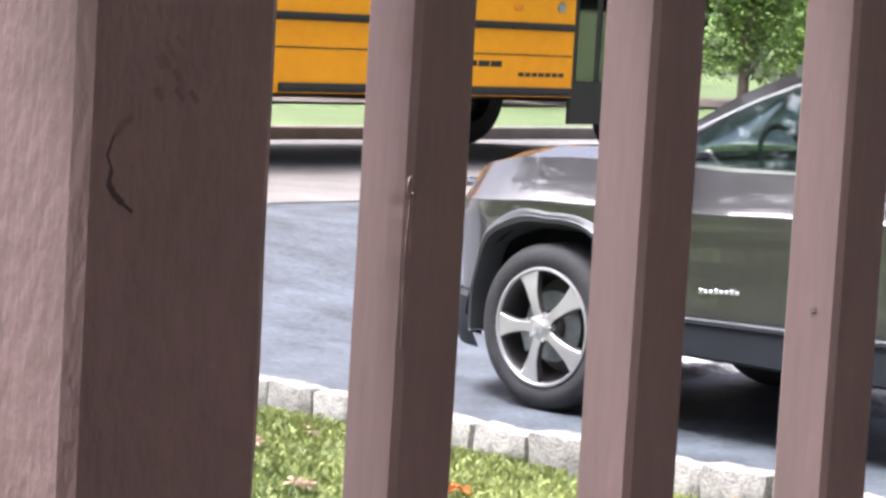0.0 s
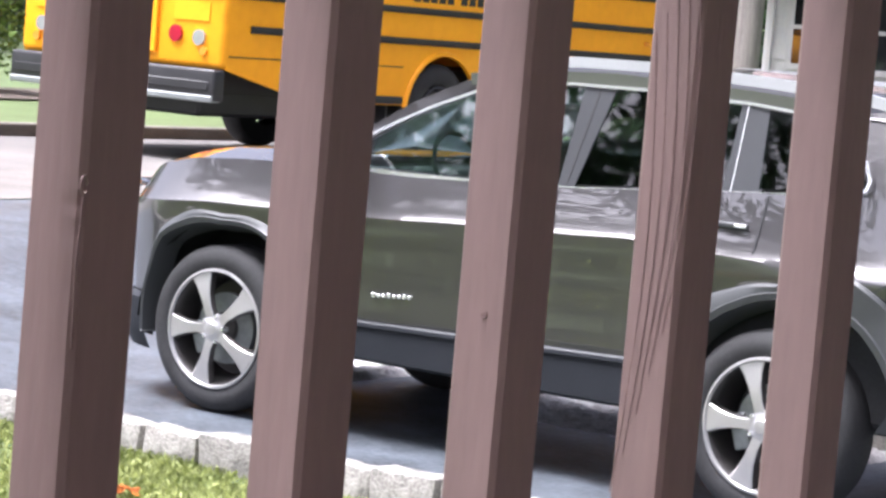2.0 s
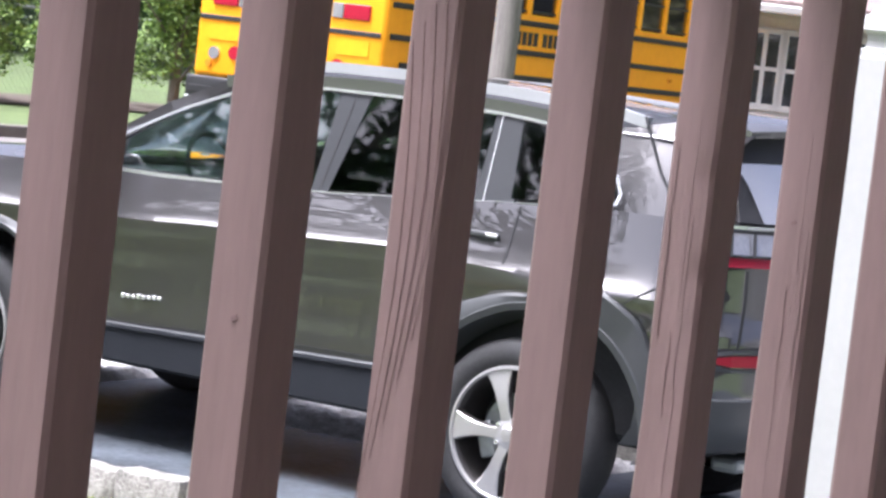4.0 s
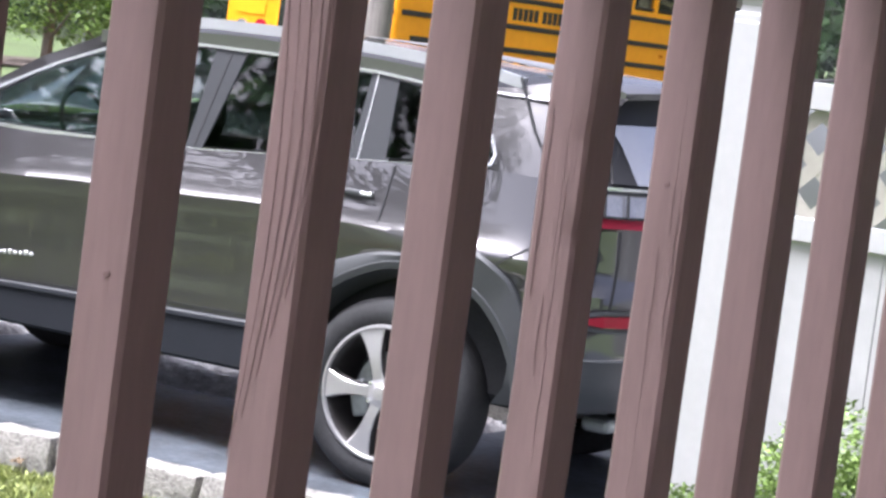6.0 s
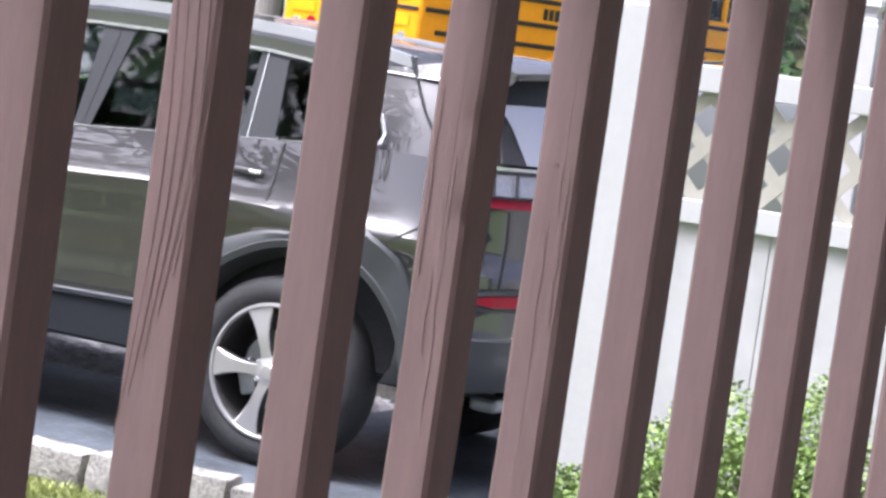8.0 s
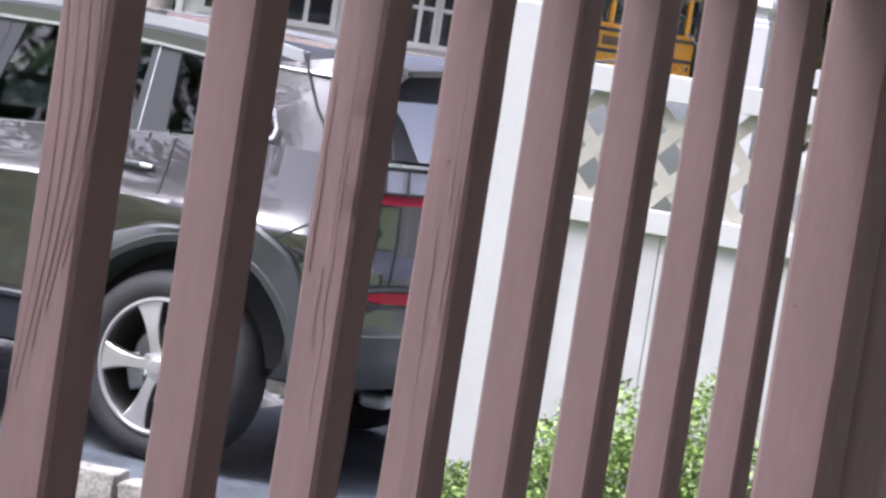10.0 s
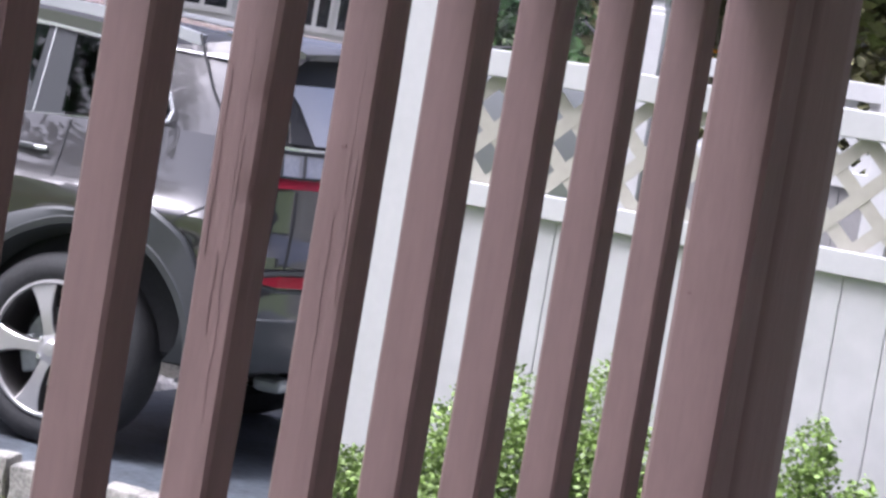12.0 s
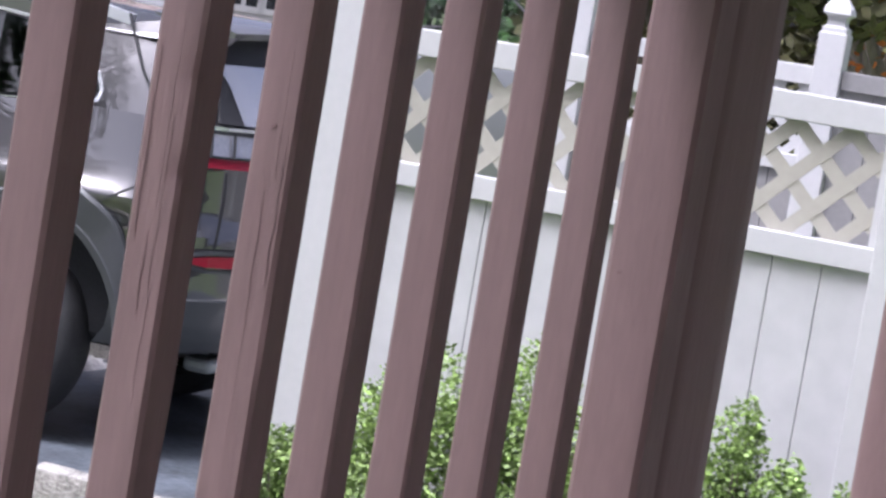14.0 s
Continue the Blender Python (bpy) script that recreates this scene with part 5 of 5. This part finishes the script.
for x, y, h, w, sd in ((-15.6, 16.3, 3.3, 1.25, 21), (-15.6, 18.0, 3.1, 1.35, 22), (-16.2, 14.2, 3.4, 1.5, 23), (-15.8, 20.3, 3.0, 1.2, 24), (-15.6, 22.4, 3.2, 1.5, 25), (-17.5, 11.0, 3.4, 1.8, 26), (-15.8, 24.3, 3.2, 1.4, 27),
                       (-16.5, 8.6, 3.0, 1.6, 28)):
    conifer(x, y, h, w, sd)


def broad_tree(x, y, h, spread, seed, n=9000, leaf=0.16, material=None, base=None, label="broad leafy green tree by the street"):
    t = thing("tree", label, "tree", pose(x, y, rise(x, y) - 0.05), group="trees round the street")
    rnd = random.Random(seed)
    bm = bmesh.new()
    fork = h * 0.35 if base is None else base
    rod(bm, (0, 0, 0), (0, 0, fork), 0.03 * h, 0.022 * h, 10)
    tips = []
    for k in range(8):
        a = k * 0.8 + rnd.uniform(-0.3, 0.3)
        e = Vector((spread * 0.6 * math.cos(a), spread * 0.6 * math.sin(a), h * rnd.uniform(0.55, 0.85)))
        rod(bm, (0, 0, fork * 0.95), e, 0.014 * h, 0.004 * h, 7)
        tips.append(e)
    part("trunk", bm, M_BARK, t)
    cs = [(tuple(p + Vector((rnd.uniform(-1, 1), rnd.uniform(-1, 1), rnd.uniform(-0.5, 0.8))) * spread * 0.25), (spread * 0.3, spread * 0.3, h * 0.11)) for p in tips for _ in range(3)]
    crown(t, cs, n, leaf, material or M_LEAFD, seed)
    return t


def lawn_tree(x, y, h, spread, seed):
    """A tall open-crowned tree: a forked trunk and many separate clumps with sky between them."""
    t = thing("tree", "large leafy green tree standing on the front lawn", "tree", pose(x, y, rise(x, y) - 0.05), group="trees round the street")
    rnd = random.Random(seed)
    bm = bmesh.new()
    rod(bm, (0, 0, 0), (0.1, 0.1, h * 0.3), 0.30, 0.2, 12)
    cs = []
    for k in range(150):
        d = Vector((rnd.gauss(0, 1), rnd.gauss(0, 1), rnd.gauss(0, 1))).normalized() * rnd.uniform(0.35, 1.0)
        p = Vector((d.x * spread, d.y * spread, h * 0.56 + d.z * h * 0.42))
        if k % 8 == 0:
            rod(bm, (0.1, 0.1, h * 0.29), p, 0.11, 0.02, 6)
        r = rnd.uniform(0.5, 1.0)
        cs.append((tuple(p), (r, r, r * 0.6)))
    part("trunk", bm, M_BARK, t)
    crown(t, cs, 19000, 0.17, M_LEAFD, seed)


# trees on the lawn, seen only as reflections in the car's paint and glass
for tx, ty, th, sp, sd in ((-13.5, -10.5, 17.0, 4.6, 31), (-9.0, -12.0, 19.0, 4.8, 37), (-4.0, -13.0, 19.5, 5.0, 43)):
    lawn_tree(tx, ty, th, sp, sd)
for i, (x, y, h, s) in enumerate(((-26, 34, 8, 4.5), (-30, 22, 9, 5), (-34, 30, 9, 5.5), (-24, 46, 8, 4.5), (-20, 60, 9, 5), (-10, 60, 9, 5), (-2, 40, 8, 4.5), (1.5, 24, 7, 3.6), (6, 34, 8, 4.5), (-28, 12, 8, 5), (-36, 14, 9, 6), (0.9, 16.2, 4.6, 2.4))):
    broad_tree(x, y, h, s, 50 + i, n=9000, leaf=0.2 if y < 30 else 0.3, material=(M_OLIVE if i in (6, 7, 8, 11) else None), base=h * 0.2, label="tree with dull brown and olive autumn leaves" if i in (6, 7, 8, 11) else "leafy green tree beyond the street")


broad_tree(3.05, 15.6, 2.9, 0.55, 90, n=160, leaf=0.09, material=M_ORANGE, base=0.8, label="small tree with orange autumn leaves")


def far_woods(lo, hi, n, material, label, seed):
    """Far greenery that closes the view, between two bearings."""
    rnd = random.Random(seed)
    pts = []
    for _ in range(n):
        a = radians(rnd.uniform(lo, hi))
        r = rnd.uniform(56, 66)
        pts.append(Vector((EYE[0] - r * math.sin(a), EYE[1] + r * math.cos(a), rnd.random() ** 1.3 * (6.5 + 2.5 * noise.noise(Vector((a * 14, 0, 0)))))))
    me = leaf_mesh(pts, 0.32, rnd)
    me.materials.append(material)
    tagged(new("far_woods", me), label, "woods", kind="stuff")


far_woods(2, 18.5, 34000, M_OLIVE, "belt of dull autumn trees in the distance", 77)
far_woods(18.5, 62, 70000, M_LEAFD, "belt of green trees and hedges in the distance", 78)


def lawn():
    rnd = random.Random(8)
    vs, fs = [], []
    for _ in range(95000):
        x, y = rnd.uniform(-3.6, 4.3), -0.995 - 2.5 * rnd.random() ** 1.15
        k = noise.noise(Vector((x * 1.6, y * 1.6, 0)))
        if k < -0.22 and rnd.random() < 0.55:
            continue
        z = rise(x, y) - 0.03
        h = rnd.uniform(0.018, 0.042) * (1 + 0.5 * k)
        a = rnd.uniform(0, 6.28)
        w = rnd.uniform(0.002, 0.0045)
        lean = Vector((rnd.gauss(0, 0.6), rnd.gauss(0, 0.6), 0)) * h
        s = Vector((math.cos(a), math.sin(a), 0)) * w
        p = Vector((x, y, z))
        i = len(vs)
        vs += [p - s, p + s, p + s * 0.9 + lean * 0.4 + Vector((0, 0, h * 0.65)), p + lean + Vector((0, 0, h)), p - s * 0.9 + lean * 0.4 + Vector((0, 0, h * 0.65))]
        fs.append((i, i + 1, i + 2, i + 3, i + 4))
    me = bpy.data.meshes.new("grass")
    me.from_pydata([tuple(v) for v in vs], [], fs)
    me.materials.append(M_GRASS)
    tagged(new("grass", me), "short patchy green lawn grass beside the stone edging", "grass", kind="stuff")


lawn()


def fallen_leaf(x, y, size, seed, material, label):
    rnd = random.Random(seed)
    bm = bmesh.new()
    n = 20
    c = bm.verts.new((0, 0, 0.012))
    ring = []
    for k in range(n):
        a = 2 * math.pi * k / n
        r = size * (0.55 + 0.45 * abs(math.cos(2.5 * a))) * rnd.uniform(0.85, 1.1)
        ring.append(bm.verts.new((r * math.cos(a), r * math.sin(a), rnd.uniform(-0.1, 0.5) * size)))
    for k in range(n):
        bm.faces.new((c, ring[k], ring[(k + 1) % n]))
    bmesh.ops.solidify(bm, geom=bm.faces[:], thickness=0.001)
    ob = link_mesh("fallen_leaf", bm, material, smooth=40)
    ob.matrix_world = pose(x, y, rise(x, y) + 0.015, rnd.uniform(-15, 15), rnd.uniform(-15, 15), rnd.uniform(0, 360))
    tagged(ob, label, "leaf", "fallen leaves on the lawn")


fallen_leaf(1.16, -1.77, 0.060, 810, M_ORANGE, "orange fallen maple leaf lying on the grass")
fallen_leaf(0.84, -2.21, 0.045, 545, M_DRY, "dry brown fallen leaf lying on the grass")
fallen_leaf(0.78, -2.21, 0.040, 520, M_DRY, "dry brown fallen leaf lying on the grass")
fallen_leaf(0.04, -1.39, 0.030, 555, M_DRY, "dry brown fallen leaf lying on the grass")
fallen_leaf(0.01, -1.67, 0.030, 455, M_DRY, "dry brown fallen leaf lying on the grass")
fallen_leaf(0.80, -2.18, 0.045, 90, M_DRY, "dry brown fallen leaf lying on the grass")
fallen_leaf(-0.07, -1.32, 0.030, 240, M_DRY, "dry brown fallen leaf lying on the grass")
fallen_leaf(0.08, -1.74, 0.035, 5, M_DRY, "dry brown fallen leaf lying on the grass")
fallen_leaf(1.82, -1.02, 0.030, 850, M_DRY, "dry brown fallen leaf lying on the grass")



# ---- across the street and beyond the fence ----
M_WIRE = mat("dull_wire", (0.10, 0.12, 0.11), 0.7, metal=0.3, vary=0.1, scale=4, fine=40)


def chain_fence():
    f = thing("chain_link_fence", "galvanised chain link fence with a top rail", "fence", pose(-17.0, 0, 0))
    z0 = rise(-17.0, 0) - 0.06
    y = 2.0
    while y < 30:
        bm = bmesh.new()
        rod(bm, (0, y, z0 - 0.1), (0, y, z0 + 1.27), 0.03, n=8)
        part("post", bm, M_STEEL, f)
        y += 2.9
    bm = bmesh.new()
    rod(bm, (0, 1.9, z0 + 1.25), (0, 30, z0 + 1.25), 0.022, n=8)
    part("top_rail", bm, M_STEEL, f)
    vs, fs = [], []
    step, h = 0.11, 1.2
    n = int(28 / step)
    for s in (1, -1):
        for k in range(-int(h / step), n):
            a, b = 2.0 + k * step, 2.0 + k * step + h
            za, zb = z0 + 0.04, z0 + 0.04 + h
            if s < 0:
                a, b = b, a
            i = len(vs)
            t = 0.0009
            vs += [(0, a - t, za), (0.003, a, za), (0, a + t, za), (0, b - t, zb), (0.003, b, zb), (0, b + t, zb)]
            fs += [(i, i + 1, i + 4, i + 3), (i + 1, i + 2, i + 5, i + 4), (i + 2, i, i + 3, i + 5)]
    me = bpy.data.meshes.new("mesh")
    me.from_pydata(vs, [], fs)
    me.materials.append(M_WIRE)
    ob = new("wire_mesh", me)
    ob.parent = f
    tagged(ob, kind="stuff")


chain_fence()


def utility_pole():
    p = thing("utility_pole", "weathered grey wooden utility pole by the street", "pole", pose(-6.3, 15.4, rise(-6.3, 15.4) - 0.1))
    bm = bmesh.new()
    n = 18
    prev = None
    for j in range(25):
        z = 9.0 * j / 24
        r = 0.138 - 0.003 * z
        ring = [bm.verts.new((math.cos(a) * r * (1 + 0.03 * noise.noise(Vector((math.cos(a) * 3, math.sin(a) * 3, z)))), math.sin(a) * r, z)) for a in [2 * math.pi * k / n for k in range(n)]]
        if prev:
            for k in range(n):
                bm.faces.new((prev[k], prev[(k + 1) % n], ring[(k + 1) % n], ring[k]))
        prev = ring
    bm.faces.new(prev)
    part("shaft", bm, M_POLE, p, smooth=50)
    bm = bmesh.new()
    box(bm, (-0.9, -0.05, 8.2), (0.9, 0.05, 8.32), 0.01)
    part("crossarm", bm, M_POLE, p)


utility_pole()


def polar(az, d):
    return EYE[0] - d * math.sin(radians(az)), EYE[1] + d * math.cos(radians(az))


def house(az, d, width, eave, floor, label, seed, windows):
    """A small house whose front faces the porch; windows: (offset, sill, wide, high)."""
    x, y = polar(az, d)
    h = thing("house", label, "house", pose(x, y, 0, 0, 0, az))
    bm = bmesh.new()
    box(bm, (-width / 2, 0, floor), (width / 2, 7, eave))
    part("wall", bm, M_SIDING, h)
    z = floor + 0.2
    bm = bmesh.new()
    while z < eave - 0.1:
        box(bm, (-width / 2, -0.018, z), (width / 2, -0.002, z + 0.012))
        z += 0.2
    tagged(part("siding_laps", bm, M_SIDING, h), kind="stuff")
    bm = bmesh.new()
    panel(bm, [(-width / 2 - 0.35, -0.45, eave - 0.05), (width / 2 + 0.35, -0.45, eave - 0.05), (width / 2 + 0.35, 3.5, eave + 1.9), (-width / 2 - 0.35, 3.5, eave + 1.9)], 0.14, Vector((0, 0, 1)))
    panel(bm, [(-width / 2 - 0.35, 7.45, eave - 0.05), (width / 2 + 0.35, 7.45, eave - 0.05), (width / 2 + 0.35, 3.5, eave + 1.9), (-width / 2 - 0.35, 3.5, eave + 1.9)], 0.14, Vector((0, 0, 1)))
    part("roof", bm, M_ROOF, h)
    bm = bmesh.new()
    box(bm, (-width / 2 - 0.35, -0.56, eave - 0.1), (width / 2 + 0.35, -0.44, eave + 0.03), 0.02)
    part("gutter", bm, M_WHITE, h)
    for sx in (-width / 2 + 0.03, width / 2 - 0.12):
        bm = bmesh.new()
        box(bm, (sx, -0.1, floor), (sx + 0.09, -0.02, eave - 0.1), 0.01)
        part("downpipe", bm, M_WHITE, h)
    for ox, sill, w, hh in windows:
        bm = bmesh.new()
        box(bm, (ox - w / 2, -0.03, sill), (ox + w / 2, -0.02, sill + hh))
        win = part("window", bm, M_DARKGLASS, h)
        for nm, a, b in (("frame", (ox - w / 2 - 0.09, sill - 0.09), (ox - w / 2, sill + hh + 0.09)), ("frame", (ox + w / 2, sill - 0.09), (ox + w / 2 + 0.09, sill + hh + 0.09)), ("frame", (ox - w / 2, sill + hh), (ox + w / 2, sill + hh + 0.09)), ("sill", (ox - w / 2, sill - 0.09), (ox + w / 2, sill)),
                         ("sash", (ox - w / 2, sill + hh / 2 - 0.03), (ox + w / 2, sill + hh / 2 + 0.03)), ("muntin", (ox - 0.035, sill), (ox + 0.035, sill + hh))):
            bm = bmesh.new()
            box(bm, (a[0], -0.06 if nm != "muntin" else -0.05, a[1]), (b[0], -0.021, b[1]))
            part(nm, bm, M_WHITE, win)
    return h


house(25.2, 41, 6.0, 2.95, -0.2, "pale sided bungalow with white windows and brown roof", 1, ((-2.2, 1.55, 0.75, 1.1), (-1.05, 1.55, 0.75, 1.1), (0.65, 1.5, 0.42, 1.05), (1.2, 1.5, 0.42, 1.05), (2.3, 1.5, 0.5, 1.05)))

# second fence across the driveway, grey boards in its panels
white_fence(pose(3.79, 3.05, 0), (0.0, 1.17, 3.1, 5.0), 1.84, 1.44, M_GREYV, M_WHITE, "white and grey vinyl fence with finial posts", step=0.12, wide=0.036, solid=(1, 2))


M_PLAINGLASS = glass("plain_glass", (0.85, 0.9, 0.88))
M_PLAINGLASS.node_tree.nodes["Principled BSDF"].inputs["Coat Weight"].default_value = 0.0
M_PLAINGLASS.node_tree.nodes["Principled BSDF"].inputs["IOR"].default_value = 1.08


def van():
    """A tall vehicle behind the fences, with see-through glass."""
    x, y = polar(19.2, 19.0)
    v = thing("parked_van", "tall silver van with large windscreen and wipers", "van", pose(x, y, 0.05, 0, 0, 19))
    bm = bmesh.new()
    box(bm, (-0.95, 0.0, 0.35), (0.95, 1.1, 1.55), 0.12, 3)
    part("nose", bm, M_VAN, v, smooth=40)
    bm = bmesh.new()
    box(bm, (-0.98, 1.05, 0.35), (0.98, 4.6, 1.50), 0.06, 2)
    part("body", bm, M_VAN, v, smooth=40)
    bm = bmesh.new()
    box(bm, (-0.90, 1.7, 2.45), (0.90, 4.5, 2.58), 0.05, 2)
    part("roof", bm, M_VAN, v, smooth=40)
    for sx in (-0.95, 0.87):
        bm = bmesh.new()
        strip(bm, [(sx + 0.04, 0.98, 1.50), (sx + 0.04, 1.75, 2.47)], 0.08, 0.08, out=Vector((1, 0, 0)))
        part("pillar", bm, M_VAN, v)
        bm = bmesh.new()
        box(bm, (sx, 4.35, 1.48), (sx + 0.08, 4.5, 2.47))
        part("pillar", bm, M_VAN, v)
    bm = bmesh.new()
    panel(bm, [(-0.9, 1.0, 1.53), (0.9, 1.0, 1.53), (0.84, 1.72, 2.45), (-0.84, 1.72, 2.45)], 0.006, Vector((0, -1, 0)))
    part("windscreen", bm, M_PLAINGLASS, v)
    for a, b in (((-0.75, 0.985, 1.60), (-0.12, 1.03, 1.70)), ((0.62, 0.985, 1.60), (0.18, 1.22, 1.95))):
        bm = bmesh.new()
        rod(bm, a, b, 0.014, 0.009, 8)
        part("wiper", bm, M_BLACK, v)
    bm = bmesh.new()
    box(bm, (-0.88, 0.9, 1.50), (0.88, 1.0, 1.56), 0.01)
    part("cowl", bm, M_BLACK, v)
    for sx in (-1.0, 0.8):
        for yy in (0.55, 3.7):
            bm = bmesh.new()
            lathe(bm, [(0.2, 0.0), (0.33, 0.0), (0.34, 0.05), (0.34, 0.18), (0.2, 0.2)], 24, "X", (sx, yy, 0.34))
            part("wheel", bm, M_TYRE, v, smooth=40)


van()


def gravel():
    """A ragged, bumpy strip of pale ground beyond the car."""
    for x0, x1 in ((-0.95, -0.30), (0.42, 2.30), (3.10, 6.0)):
        bm = bmesh.new()
        nx, ny = int((x1 - x0) / 0.025), 34
        g = []
        for i in range(nx + 1):
            row = []
            for j in range(ny + 1):
                x, y = x0 + (x1 - x0) * i / nx, 1.12 + 0.96 * j / ny
                e = min(1.0, j / 12, (ny - j) / 2, i / 3, (nx - i) / 3)
                n = noise.noise(Vector((x * 6, y * 6, 0))) * 0.5 + noise.noise(Vector((x * 24, y * 24, 4))) * 0.5
                row.append(bm.verts.new((x, y, -0.02 + e * (0.052 + 0.05 * n))))
            g.append(row)
        for a, b in zip(g, g[1:]):
            for j in range(ny):
                bm.faces.new((a[j], b[j], b[j + 1], a[j + 1]))
        tagged(link_mesh("pale_bed", bm, M_PALE_BED), "ragged bumpy strip of pale grey ground on the driveway", "gravel", kind="stuff")


M_PALE_BED = mat("pale_rough_ground", (0.55, 0.54, 0.53), 0.9, vary=0.3, scale=20, fine=90, bump=1.0, bump_scale=0.01)
gravel()

# ---- what moves ----
# seconds, rear of the bus along the street, sideways drift, turn
BUS_ROWS = [(0.0, 2.01, 0, 0), (0.5, 3.9, 0, 0), (1.0, 5.76, 0, 0), (1.5, 7.62, 0, 0), (2.0, 9.46, 0, 0), (2.5, 11.29, 0, 0), (3.0, 13.07, 0, 0), (3.5, 14.75, 0, 0), (4.5, 17.1, 0, 0),
            (6.0, 19.45, -0.18, -3), (6.5, 20.55, -0.35, -6), (7.0, 21.8, -0.53, -9), (7.5, 23.02, -0.71, -12), (8.0, 24.2, -0.76, -13), (9.3, 27.9, -0.47, -8), (10.5, 32.0, 0, 0), (11.0, 35.4, 0, 0), (11.5, 40.0, 0, 0), (12.0, 46.0, 0, 0), (12.5, 55.0, 0, 0), (14.0, 88.0, 0, 0)]


def motions():
    walk(bus, [(t, pose(-8.2 + dx, y, STREET_Z + 0.004, 0, 0, a)) for t, y, dx, a in BUS_ROWS])


motions()
